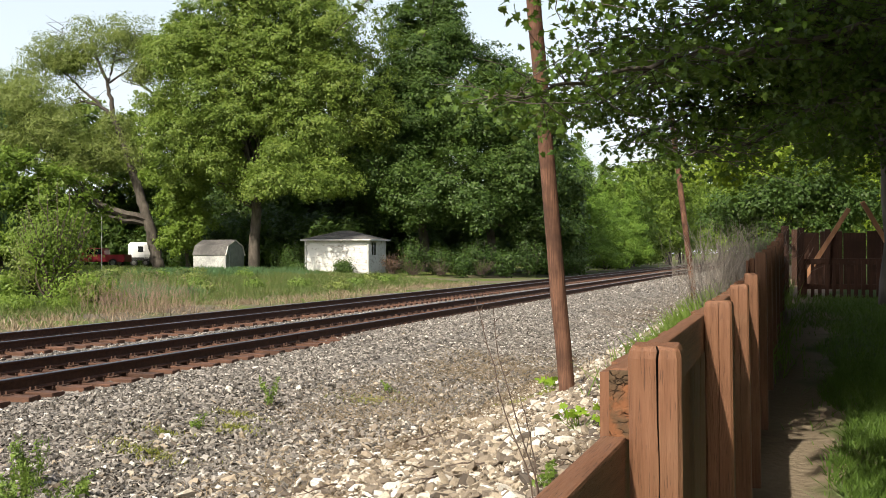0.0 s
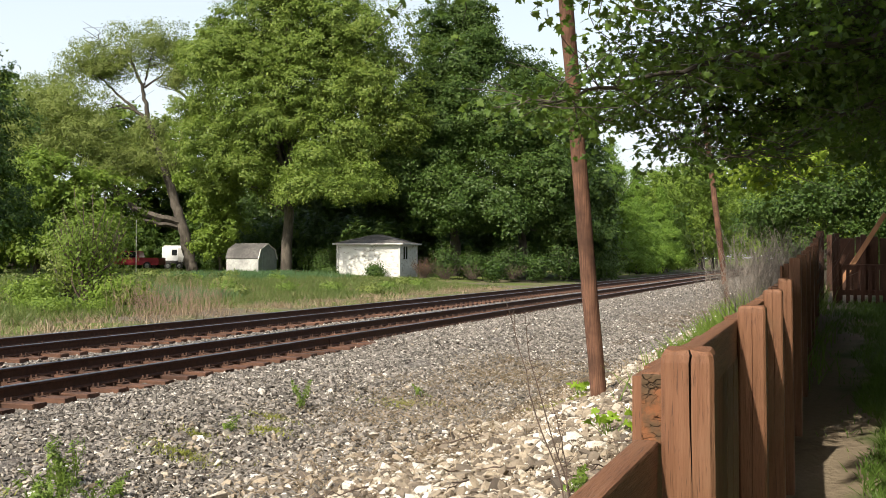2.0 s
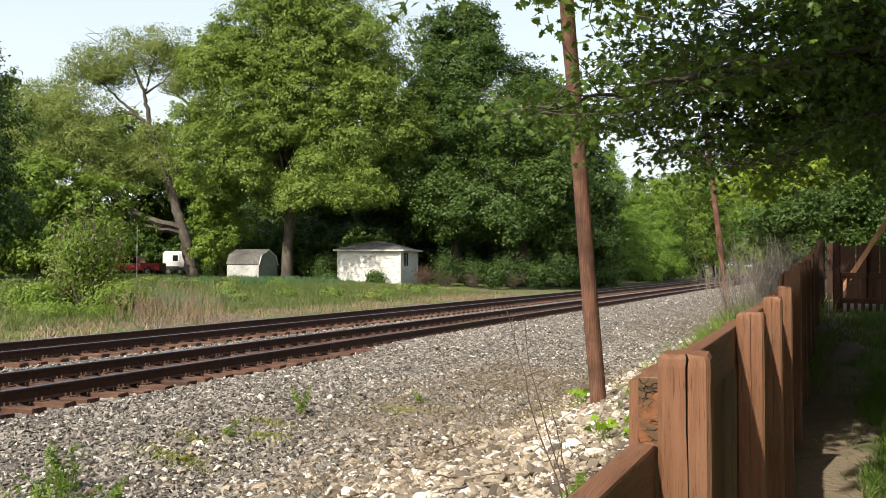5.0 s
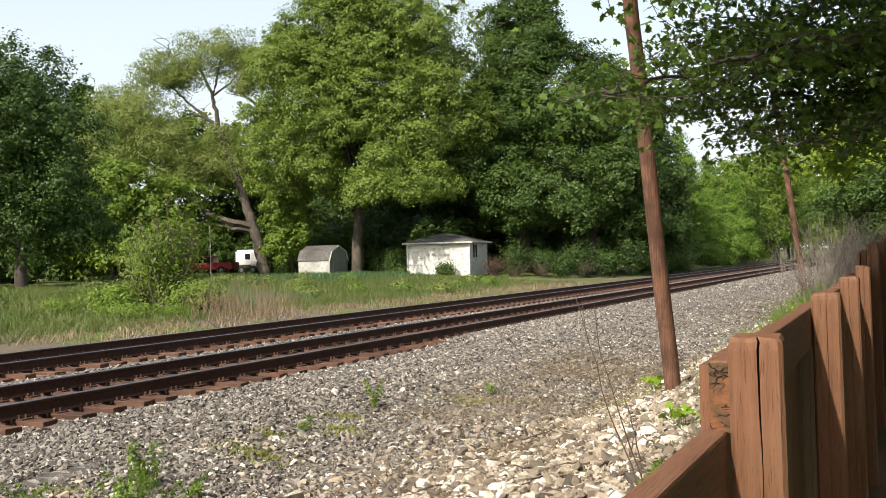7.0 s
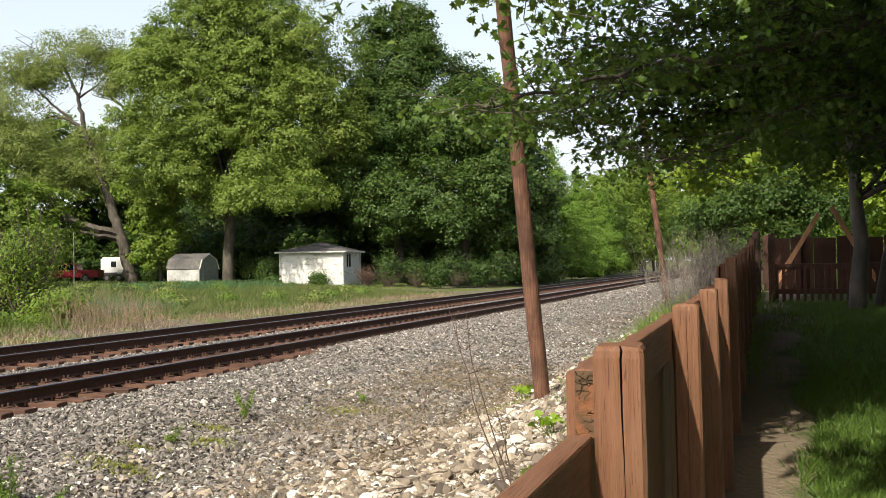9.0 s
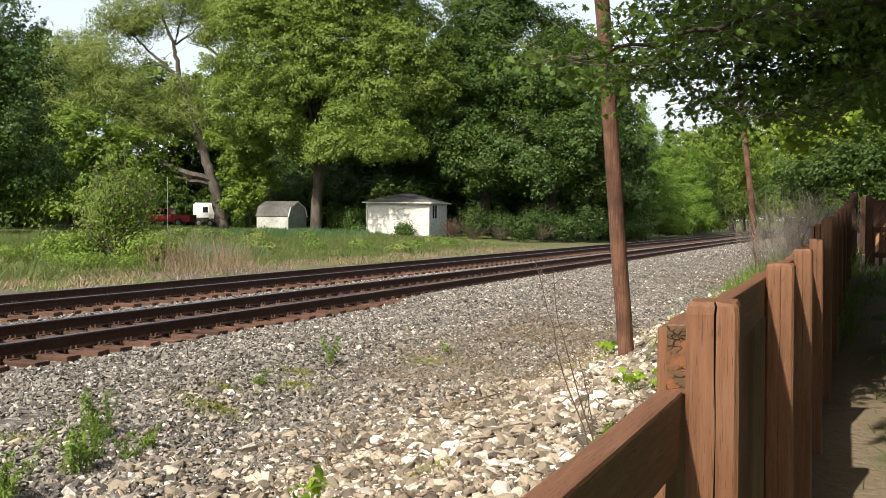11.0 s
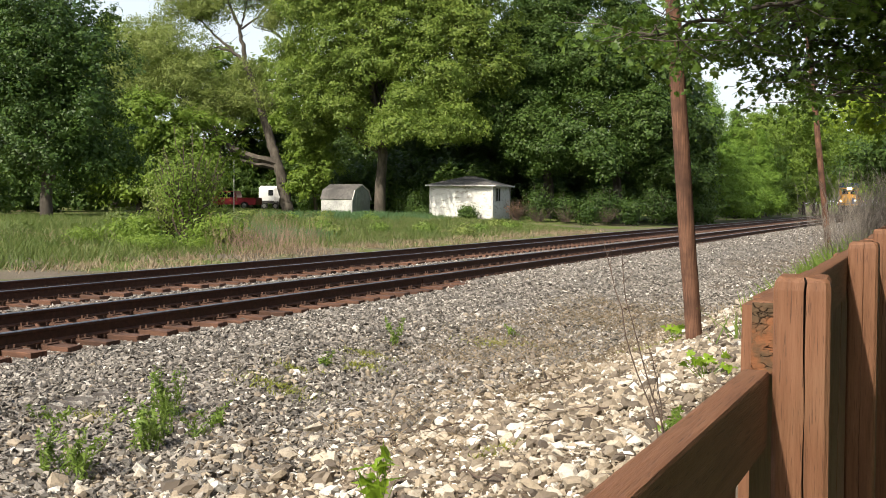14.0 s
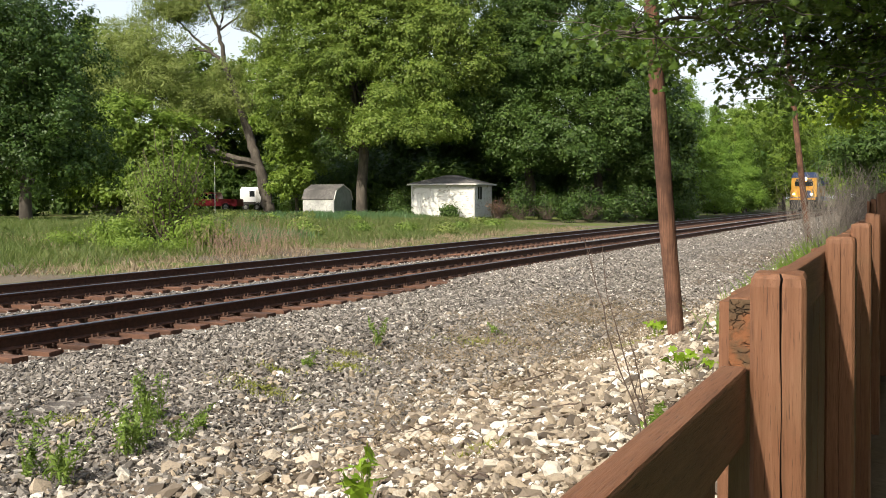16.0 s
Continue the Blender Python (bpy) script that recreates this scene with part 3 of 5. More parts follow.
bank = empty("rock_bank", pose(0, 0, 0), "bank of loose pale limestone rocks below the fence", "rocks", kind="structure")
ROCKS = []
for s in range(12):
    v, f = stones(np.zeros((1, 3)), np.ones(1), 0.7)
    ROCKS.append(mesh_np("rock", v, f, [M_LIME]))
for p in np.concatenate([field(130, -4.3, -1.0, 4.2, 9.5), field(70, -3.2, -0.9, 9.5, 16), field(16, -7.4, -4.6, 9.0, 19), field(70, -5.4, -2.2, 4.0, 6.0)]):
    s = rng.uniform(0.06, 0.115) * (1.5 if p[1] < 5.6 else 1.0)
    o = part_me("rock", ROCKS[int(rng.integers(12))], bank)
    o.location = (p[0], p[1], float(ground_z(p[0], p[1])) + s * 0.12)
    o.rotation_euler = (rng.normal(0, 0.2), rng.normal(0, 0.2), rng.uniform(0, 6.28))
    o.scale = (s, s, s)

# ==== fence along the line ====
FX = -0.331               # track-side face of the posts
POST = 0.084


def fence_x(y):
    """The fence line bends slightly towards the tracks."""
    return FX - 0.016 * min(max(y - 1.945, 0.0), 5.5) - 0.003 * max(y - 7.4, 0.0)


def along_fence(bm):
    for v in bm.verts:
        v.co.x += fence_x(v.co.y) - FX
    return bm


POSTS = [(-1.4, 1.33), (0.27, 1.33), (1.945, 1.446), (3.614, 1.446), (5.28, 1.450), (6.95, 1.470), (8.62, 1.60), (10.3, 1.63), (12.0, 1.67), (13.7, 1.74), (15.4, 1.80), (17.1, 1.90)]


def post_bm(h, seed, width=POST):
    """A square post with rounded corners, a worn top and a drying crack down its face."""
    r = np.random.default_rng(seed)
    w, b = width / 2, 0.007
    zs = np.concatenate([np.linspace(-0.5, h - 0.02, 46), [h - 0.008, h]])
    bm = bmesh.new()
    rings = []
    c = 0.007 if seed == 3 else 0.0
    deep = 0.024 if seed == 3 else r.uniform(0.0015, 0.005)
    for q, zz in enumerate(zs):
        c = np.clip(c + r.normal(0, 0.0012), -0.012, 0.014)
        wide = (0.0006 + 0.0013 * abs(math.sin(q * 0.31 + seed))) * (1.0 if seed == 3 else 0.6) * (1.0 if q < 47 else 0.6)
        k = 0.0 if q < 46 else (0.0018 if q == 46 else 0.007)
        a = w - k
        pts = [(-a, a), (-a, -a + b), (-a + b, -a), (c - wide, -a), (c, -a + deep), (c + wide, -a), (a - b, -a), (a, -a + b), (a, a - b), (a - b, a)]
        rings.append([bm.verts.new((x, y, zz + (r.normal(0, 0.0012) if q >= 46 else 0))) for x, y in pts])
    n = len(rings[0])
    for lo, hi in zip(rings, rings[1:]):
        for q in range(n):
            fc = bm.faces.new((lo[q], lo[(q + 1) % n], hi[(q + 1) % n], hi[q]))
            fc.material_index = 1 if q in (3, 4) and deep > 0.02 else 0
    bm.faces.new(rings[-1])
    bm.faces.new(rings[0][::-1])
    return bm


fence = empty("board_fence", pose(0, 0, 0), "red-brown stained wooden board fence with square posts", "fence")
for q, (y, z) in enumerate(POSTS):
    g0 = float(yard_z(y)) - 0.3
    o = part("post", post_bm(z - g0, 3 + 3 * (q - 2) if q == 2 else q + 11), [M_FENCE, M_CRACK], fence, "cracked square post with a worn top")
    o.location = (fence_x(y) + POST / 2 + 0.010 * (z - g0), y + POST / 2, g0)
    o.rotation_euler = (rng.normal(0, 0.003), -0.010 + rng.normal(0, 0.002), rng.normal(0, 0.03))
for q, ((y, z), (y2, z2)) in enumerate(zip(POSTS, POSTS[1:])):
    top = (1.299 if q < 2 else z - 0.045)
    end = y2 + (0.0 if q == 1 else 0.04)
    beg = y + 0.045
    if q == 2:
        beg = y + 0.07
    g0 = float(yard_z((y + y2) / 2))
    part("top_rail", along_fence(a_box(FX - 0.04, FX, beg, end, top - 0.122, top, 0.006)), M_RAILWOOD, fence, "thick stained top rail")
    part("bottom_rail", along_fence(a_box(FX - 0.038, FX, beg, end, g0 + 0.18, g0 + 0.31, 0.005)), M_RAILWOOD, fence)
    ht = top - (0.07 if q < 2 else 0.014) - (g0 + 0.02)
    bm = a_box(-0.009, 0.009, 0.0, 0.138, 0, ht)
    me = bpy.data.meshes.new("picket")
    bm.to_mesh(me), bm.free()
    me.materials.append(M_FENCE)
    yy = y + (0.02 if q != 2 else 0.1)
    while yy < y2 - 0.03:
        o = part_me("picket", me, fence)
        o.location = (fence_x(yy) - 0.052 + rng.normal(0, 0.0015), yy, g0 + 0.02 + rng.normal(0, 0.004))
        yy += 0.150
end_grain = part("weathered_rail_end", a_box(FX - 0.0395, FX - 0.0015, 2.008, 2.014, 1.283, 1.398, 0.003), M_WORN, fence, "cracked grey weathered end of the rail")

# taller end of the fence, corner posts and the low cross fence
corner = empty("corner_fence", pose(0, 0, 0), "stained fence corner, darkened for shade, with tall posts and low pickets", "fence")
for x, y, z, w in ((-0.52, 18.75, 1.86, 0.10), (-0.44, 19.2, 2.06, 0.13), (-0.18, 19.3, 2.02, 0.11)):
    o = part("post", post_bm(z - 0.4, int(x * 100 + 99), w), [M_SHADEDWOOD, M_CRACK], corner)
    o.location = (x + w / 2, y, 0.4)
part("top_rail", a_box(-0.1, 9.0, 19.30, 19.34, 1.40, 1.50, 0.006), M_SHADEDWOOD, corner)
part("bottom_rail", a_box(-0.1, 9.0, 19.30, 19.34, 0.98, 1.07, 0.006), M_SHADEDWOOD, corner)
bm = a_box(-0.03, 0.03, -0.01, 0.01, 0.0, 0.66)
me = bpy.data.meshes.new("picket")
bm.to_mesh(me), bm.free()
me.materials.append(M_SHADEDWOOD)
for x in np.arange(-0.05, 9.0, 0.115):
    o = part_me("picket", me, corner)
    o.location = (x, 19.285, 0.80)

# ==== play frame behind the low fence ====
play = empty("play_frame", pose(0.0, 21.2, 0.8), "cedar timber play frame with slanted braces", "play frame")


def beam(name, a, b, w, parent, mat=M_CEDAR):
    a, b = Vector(a), Vector(b)
    bm = a_box(-w / 2, w / 2, -w / 2, w / 2, 0, (b - a).length, 0.008)
    bm.transform(Matrix.Translation(a) @ (b - a).to_track_quat("Z", "Y").to_matrix().to_4x4())
    return part(name, bm, mat, parent)


for x in (0.0, 1.75):
    beam("brace", (x - 0.05, 0, 0.35), (x + 0.72, 0, 1.62), 0.085, play)
    beam("brace", (x + 1.72, 0.1, 0.35), (x + 0.95, 0.1, 1.75), 0.085, play)
for x in (-0.25, 0.35, 1.35, 3.0, 4.4):
    # uprights and panel carry the shade-darkened wood colour
    beam("upright", (x, 0.5, -0.2), (x, 0.5, 1.25), 0.10, play, M_SHADEDWOOD)
for q in range(9):
    part("panel_board", a_box(-0.2 + 0.42 * q, 0.2 + 0.42 * q, 0.6, 0.63, 0.1, 1.18 + 0.03 * (q % 2), 0.004), M_SHADEDWOOD, play)

# ==== utility poles and wires ====


def utility_pole(foot, top, r, group="line poles"):
    foot, top = Vector(foot), Vector(top)
    th = empty("utility_pole", Matrix.Translation(foot), "leaning red-brown creosoted wooden utility pole", "utility pole", group)
    d = top - foot
    k = 24
    pts = np.array([d * (q / k) for q in range(k + 1)])
    pts[:, :2] += rng.normal(0, 0.003, (k + 1, 2))
    pts[0] -= np.array(d) * 0.04
    v, f = tube_np([(pts, np.linspace(r, r * 0.78, k + 1) * (1 + rng.normal(0, 0.01, k + 1)))], 16)
    part_me("shaft", mesh_np("shaft", v, f, [M_POLE], smooth=True), th)
    arm = part("crossarm", a_box(-1.1, 1.1, -0.06, 0.06, -0.06, 0.06, 0.008), M_POLE, th)
    arm.location = d * 0.955
    for x in (-1.0, -0.5, 0.5, 1.0):
        bm = bmesh.new()
        bmesh.ops.create_cone(bm, cap_ends=True, segments=10, radius1=0.045, radius2=0.025, depth=0.12)
        o = part("insulator", bm, M_CHROME, th)
        o.location = d * 0.955 + Vector((x, 0, 0.12))
    return foot + d * 0.955


TOP1 = utility_pole((-2.64, 12.12, 0.10), (-3.33, 11.80, 9.0), 0.094)
TOP2 = utility_pole((-4.5, 45.7, 0.0), (-5.6, 45.2, 9.6), 0.13)
for x in (-1.0, -0.5, 0.5, 1.0):
    ln = bent(TOP1 + Vector((x, 0, 0.19)), TOP2 + Vector((x, 0, 0.19)), 16, 0.0, -0.025)
    v, f = tube_np([(ln, np.full(16, 0.008))], 5)
    tagged(part_me("overhead_wire", mesh_np("overhead_wire", v, f, [M_WIRE])), "thin black overhead wire between the poles", "wire", "overhead wires")

# ==== sheds across the tracks ====


def prism(bm, poly, p0, p1, mat=0):
    """Extrude a polygon of (u, z) from p0 to p1; u runs along x at both ends."""
    a = [bm.verts.new((u, p0, z)) for u, z in poly]
    b = [bm.verts.new((u, p1, z)) for u, z in poly]
    n = len(poly)
    fs = [bm.faces.new(a[::-1]), bm.faces.new(b)]
    for q in range(n):
        fs.append(bm.faces.new((a[q], a[(q + 1) % n], b[(q + 1) % n], b[q])))
    for f in fs:
        f.material_index = mat
    bmesh.ops.recalc_face_normals(bm, faces=fs)
    return bm


def sheet(bm, pts, thick):
    vs = [bm.verts.new(p) for p in pts]
    f = bm.faces.new(vs)
    f.normal_update()
    r = bmesh.ops.extrude_face_region(bm, geom=[f])
    d = f.normal * thick
    for v in r["geom"]:
        if isinstance(v, bmesh.types.BMVert):
            v.co += d
    bmesh.ops.recalc_face_normals(bm, faces=bm.faces)
    return bm


# white garage with lap siding: local x along its long wall, y away from the tracks
GL, GD, GH = 4.55, 4.0, 2.30
gar = empty("white_garage", pose(-32.95, 66.75, 0.35, 0, 0, 5.0), "small white garage with peeling lap siding and hip roof", "shed")
part("wall_core", a_box(0.03, GL - 0.03, 0.03, GD - 0.03, -0.3, GH), M_WHITE, gar)
for q in range(15):
    z0 = -0.1 + q * 0.16
    bm = prism(bmesh.new(), [(0, 0), (0.028, 0), (0.010, 0.165), (0, 0.165)], 0, GL)
    bm.transform(Matrix(((0, 1, 0, 0), (-1, 0, 0, 0.03), (0, 0, 1, z0), (0, 0, 0, 1))))
    bmesh.ops.recalc_face_normals(bm, faces=bm.faces)
    part("siding_board", bm, M_WHITE, gar)
    bm = prism(bmesh.new(), [(0, 0), (0.028, 0), (0.010, 0.165), (0, 0.165)], 0, GD)
    bm.transform(Matrix(((1, 0, 0, GL - 0.03), (0, 1, 0, 0), (0, 0, 1, z0), (0, 0, 0, 1))))
    part("siding_board", bm, M_WHITE, gar)
for x, y in ((0, 0), (GL, 0), (GL, GD)):
    part("corner_board", a_box(x - 0.06, x + 0.06, y - 0.06, y + 0.06, -0.2, GH - 0.004, 0.008), M_TRIM, gar)
e = 0.28
roof = bmesh.new()
A, B, C, D = (-e, -e, GH - 0.05), (GL + e, -e, GH - 0.05), (GL + e, GD + e, GH - 0.05), (-e, GD + e, GH - 0.05)
R1, R2 = (1.9, GD / 2, GH + 0.6), (GL - 1.9, GD / 2, GH + 0.6)
for poly in ((A, B, R2, R1), (B, C, R2), (C, D, R1, R2), (D, A, R1)):
    roof.faces.new([roof.verts.new(p) for p in poly])
bmesh.ops.remove_doubles(roof, verts=roof.verts, dist=0.001)
roof.faces.new([roof.verts.new((x, y, GH - 0.06)) for x, y, z in (D, C, B, A)])
rf = part("roof", roof, M_SHINGLE, gar, "worn grey shingle hip roof")
for q in range(7):
    t = q / 7
    p = [Vector(A).lerp(Vector(R1), t), Vector(B).lerp(Vector(R2), t)]
    bm = a_box(p[0].x, p[1].x, p[0].y - 0.02, p[0].y + 0.10, p[0].z - 0.005, p[0].z + 0.022, 0.004)
    part("shingle_course", bm, M_SHINGLE, rf)
for a, b in ((A, B), (B, C)):
    beam("fascia", Vector(a) + Vector((0, 0, -0.04)), Vector(b) + Vector((0, 0, -0.04)), 0.10, gar, M_TRIM)
win = part("window", a_box(GL - 0.005, GL + 0.02, 0.75, 1.75, 1.15, 2.05), M_GLASS_DARK, gar, "dark square window")
for y0, y1, z0, z1 in ((0.68, 0.76, 1.08, 2.12), (1.74, 1.82, 1.08, 2.12), (0.68, 1.82, 1.08, 1.16), (0.68, 1.82, 2.04, 2.12), (1.22, 1.27, 1.16, 2.04)):
    part("window_frame", a_box(GL - 0.005, GL + 0.045, y0, y1, z0, z1, 0.006), M_TRIM, win)

# barn-roofed shed: its long wall to the tracks, gable end to the side
BL, BD, BW = 2.72, 2.8, 1.16
barn = empty("barn_shed", pose(-43.45, 69.15, 0.35, 0, 0, 1.0), "small grey barn-roofed storage shed with shingle roof", "shed")
bm = a_box(0, BL, 0, BD, -0.2, BW + 0.12)
part("wall", bm, M_SHEDWALL, barn, "speckled light grey wall")
gam = [(0, BW + 0.1), (0.34, 1.86), (BD / 2, 2.26), (BD - 0.34, 1.86), (BD, BW + 0.1)]
bm = bmesh.new()
vs0 = [bm.verts.new((BL + 0.012, u, z)) for u, z in [(0, -0.2)] + gam + [(BD, -0.2)]]
vs1 = [bm.verts.new((BL - 0.05, u, z)) for u, z in [(0, -0.2)] + gam + [(BD, -0.2)]]
bm.faces.new(vs0), bm.faces.new(vs1[::-1])
for q in range(len(vs0)):
    bm.faces.new((vs0[q], vs1[q], vs1[(q + 1) % len(vs0)], vs0[(q + 1) % len(vs0)]))
bmesh.ops.recalc_face_normals(bm, faces=bm.faces)
part("gable_wall", bm, M_SHEDSIDE, barn, "blue-grey gable wall")
out = [(-0.07, BW + 0.02), (0.30, 1.90), (BD / 2, 2.34), (BD - 0.30, 1.90), (BD + 0.07, BW + 0.02)]
for q in range(4):
    (u0, z0), (u1, z1) = out[q], out[q + 1]
    bm = sheet(bmesh.new(), [(-0.06, u0, z0), (BL + 0.07, u0, z0), (BL + 0.07, u1, z1), (-0.06, u1, z1)], 0.05)
    part("roof_slope", bm, M_SHINGLE, barn, "grey shingle roof slope")
    beam("gable_trim", (BL + 0.05, u0, z0 - 0.05), (BL + 0.05, u1, z1 - 0.05), 0.07, barn, M_TRIM)
part("door", a_box(BL + 0.01, BL + 0.05, 0.55, 1.75, -0.1, 1.7, 0.006), M_SHEDSIDE, barn, "plain double door")

# ==== vehicles far behind the meadow ====


def wheel(parent, x, y, r, side):
    bm = bmesh.new()
    bmesh.ops.create_cone(bm, cap_ends=True, segments=20, radius1=r, radius2=r, depth=0.22, matrix=pose(x, y, r, 90, 0, 0))
    bmesh.ops.bevel(bm, geom=list(bm.edges), offset=0.02, segments=1, affect="EDGES")
    w = part("wheel", bm, M_RUBBER, parent)
    bm = bmesh.new()
    bmesh.ops.create_cone(bm, cap_ends=True, segments=14, radius1=r * 0.6, radius2=r * 0.5, depth=0.05, matrix=pose(x, y - 0.12, r, 90, 0, 0))
    part("rim", bm, M_CHROME, w)


pick = empty("red_pickup_truck", pose(-63.4, 79.6, 0.45, 0, 0, 16), "red pickup truck parked behind the tall grass", "truck")
bm = prism(bmesh.new(), [(0, 0.45), (0, 0.95), (0.9, 1.05), (1.5, 1.1), (1.9, 1.12), (5.5, 1.12), (5.5, 0.45)], 0, 1.85)
bmesh.ops.bevel(bm, geom=list(bm.edges), offset=0.05, segments=2, affect="EDGES")
part("body", bm, M_RED, pick)
bm = prism(bmesh.new(), [(1.45, 1.1), (2.0, 1.72), (3.4, 1.74), (3.6, 1.1)], 0.12, 1.73)
bmesh.ops.bevel(bm, geom=list(bm.edges), offset=0.06, segments=2, affect="EDGES")
cab = part("cab", bm, M_RED, pick)
part("side_window", prism(bmesh.new(), [(1.78, 1.14), (2.08, 1.62), (2.6, 1.64), (2.6, 1.14)], 0.10, 0.14), M_GLASS_DARK, cab)
part("side_window", prism(bmesh.new(), [(2.7, 1.14), (2.7, 1.64), (3.3, 1.64), (3.42, 1.14)], 0.10, 0.14), M_GLASS_DARK, cab)
part("bumper", a_box(-0.1, 0.06, 0.05, 1.8, 0.42, 0.62, 0.03), M_CHROME, pick)
for x in (0.95, 4.4):
    wheel(pick, x, 0.08, 0.38, -1)
    wheel(pick, x, 1.77, 0.38, 1)
van = empty("white_camper", pose(-61.3, 86.0, 0.45, 0, 0, 20), "white camper trailer with dark window partly behind trunk", "camper")
bm = a_box(0, 2.3, 0, 2.1, 0.55, 2.3)
bmesh.ops.bevel(bm, geom=list(bm.edges), offset=0.16, segments=3, affect="EDGES")
part("body", bm, M_VANWHITE, van)
part("window", a_box(1.0, 1.5, -0.02, 0.03, 1.35, 1.9, 0.01), M_GLASS_DARK, van)
part("door", a_box(1.6, 2.1, -0.02, 0.03, 0.7, 2.1, 0.01), M_TRIM, van)
part("lower_trim", a_box(0.1, 2.2, -0.02, 0.03, 0.6, 0.85, 0.01), M_BLACK, van)
wheel(van, 0.6, 0.1, 0.33, -1)
wheel(van, 1.7, 0.1, 0.33, -1)
bm = bmesh.new()
bmesh.ops.create_cone(bm, cap_ends=True, segments=8, radius1=0.04, radius2=0.03, depth=4.2, matrix=pose(0, 0, 2.0))
tagged(part("thin_post", bm, M_TRIM), "thin pale post standing in the meadow", "post").location = (-49.5, 66.3, 0.3)

# ==== trees across the tracks ====
tree("broad_maple", "tall broad maple with yellow-green spring leaves", (-39.9, 72.0, 0.4), 0.42,
     [(0.2, -1.0, 18.0, 5.3, 4.6, 4.4), (4.9, 0.2, 17.6, 4.4, 4.2, 4.0), (-3.3, -1.6, 15.8, 4.2, 4.0, 3.6), (4.0, -1.0, 13.0, 4.4, 4.2, 3.4), (-0.2, -2.2, 11.9, 4.0, 3.8, 3.0), (7.3, 0.2, 13.6, 3.0, 3.0, 3.2),
      (9.0, 1.0, 10.8, 2.5, 2.6, 2.6), (-4.4, -3.6, 9.6, 3.0, 2.8, 2.3), (-1.4, -3.8, 8.2, 2.5, 2.4, 1.8), (-7.0, -0.8, 12.3, 2.4, 2.5, 2.2), (5.4, -5.6, 7.2, 2.6, 2.4, 1.9), (8.9, -5.2, 6.2, 1.9, 2.0, 1.6), (6.4, -9.2, 5.9, 1.7, 1.4, 1.0), (8.6, -8.2, 5.7, 1.5, 1.4, 0.8), (3.4, 2.6, 9.0, 4.0, 3.0, 3.0), (-3.0, 2.2, 11.0, 4.0, 3.0, 3.4),
      (6.6, -2.4, 9.8, 2.5, 2.5, 2.0), (0.7, -2.0, 5.9, 1.7, 1.7, 1.0), (-6.8, 0.0, 17.0, 2.5, 2.6, 2.4), (0.6, 0.6, 21.8, 4.6, 4.2, 2.8), (-4.6, -2.0, 6.4, 2.0, 1.9, 1.6)], 380000, 0.17, M_MAPLE, 0.66, limbs=34, limb_r=0.4)

# willow with a forked, half bare top
wl = empty("old_willow", pose(-49.3, 72.5, 0.4), "old leaning willow with bare forked limbs and thin leaves", "tree")
wood = []


def limb(pts, r0, r1):
    """A crooked limb through the given points; returns its line."""
    p = np.array(pts, float)
    tt = np.linspace(0, len(p) - 1, 5 * (len(p) - 1) + 1)
    ln = np.stack([np.interp(tt, np.arange(len(p)), p[:, a]) for a in range(3)], -1)
    soft = ln.copy()
    soft[1:-1] = (ln[:-2] + 2 * ln[1:-1] + ln[2:]) / 4
    soft[1:-1] += rng.normal(0, 0.05, soft[1:-1].shape)
    wood.append((soft, np.linspace(r0, r1, len(soft))))
    return soft


limb([(0.6, 0, -0.4), (0.3, 0, 1.2), (-0.5, 0, 4.2), (-1.3, 0, 6.4), (-2.5, 0, 9.7), (-3.7, 0, 12.3)], 0.52, 0.27)
tops = [limb([(-3.7, 0, 12.3), (-4.0, 0, 13.8), (-4.3, -0.2, 15.6), (-5.2, -0.4, 17.4), (-6.1, -0.5, 19.6)], 0.22, 0.04),
        limb([(-3.7, 0, 12.3), (-4.8, -0.2, 13.3), (-6.5, -0.3, 14.6), (-7.8, -0.5, 16.0), (-9.6, -0.7, 16.6)], 0.17, 0.03),
        limb([(-4.8, -0.2, 13.3), (-6.2, -0.4, 13.7), (-7.9, -0.5, 13.2)], 0.12, 0.03),
        limb([(-4.2, -0.1, 15.0), (-3.6, -0.2, 16.2), (-3.0, -0.3, 18.8)], 0.12, 0.03),
        limb([(-4.1, 0, 15.1), (-2.4, 0.4, 16.3), (-0.9, 0.4, 17.6)], 0.10, 0.02),
        limb([(-1.3, 0, 8.6), (-0.6, 0.4, 11.6), (0.2, 0.5, 13.6), (-1.4, 0.5, 15.0), (-2.8, 0.4, 15.4)], 0.22, 0.04),
        limb([(-7.8, -0.5, 16.0), (-7.4, -0.8, 17.6), (-7.9, -1.0, 19.2)], 0.08, 0.02)]
for ln in tops:
    for q in range(9):
        o = ln[rng.integers(len(ln) // 2, len(ln))]
        limb([o, o + np.array([*rng.normal(0, 0.8, 2), 0.5]), o + np.array([*rng.normal(0, 1.4, 2), 1.5])], 0.035, 0.008)
low = limb([(-0.4, 0, 3.9), (-1.6, -1.0, 4.3), (-4.0, -1.5, 5.2), (-5.2, -2.0, 6.6), (-7.5, -3.0, 9.1), (-9.6, -3.5, 11.4)], 0.36, 0.07)
limb([(-0.3, 0, 3.6), (-2.0, -1.6, 3.9), (-4.2, -2.4, 4.4), (-7.0, -3.6, 5.0)], 0.22, 0.07)
limb([(-5.2, -2.0, 6.6), (-8.4, -3.6, 6.8), (-12.5, -4.6, 8.6)], 0.14, 0.04)
v, f = tube_np(wood[:1], 9)
trunk = part_me("trunk", mesh_np("trunk", v, f, [M_BARK], smooth=True), wl)
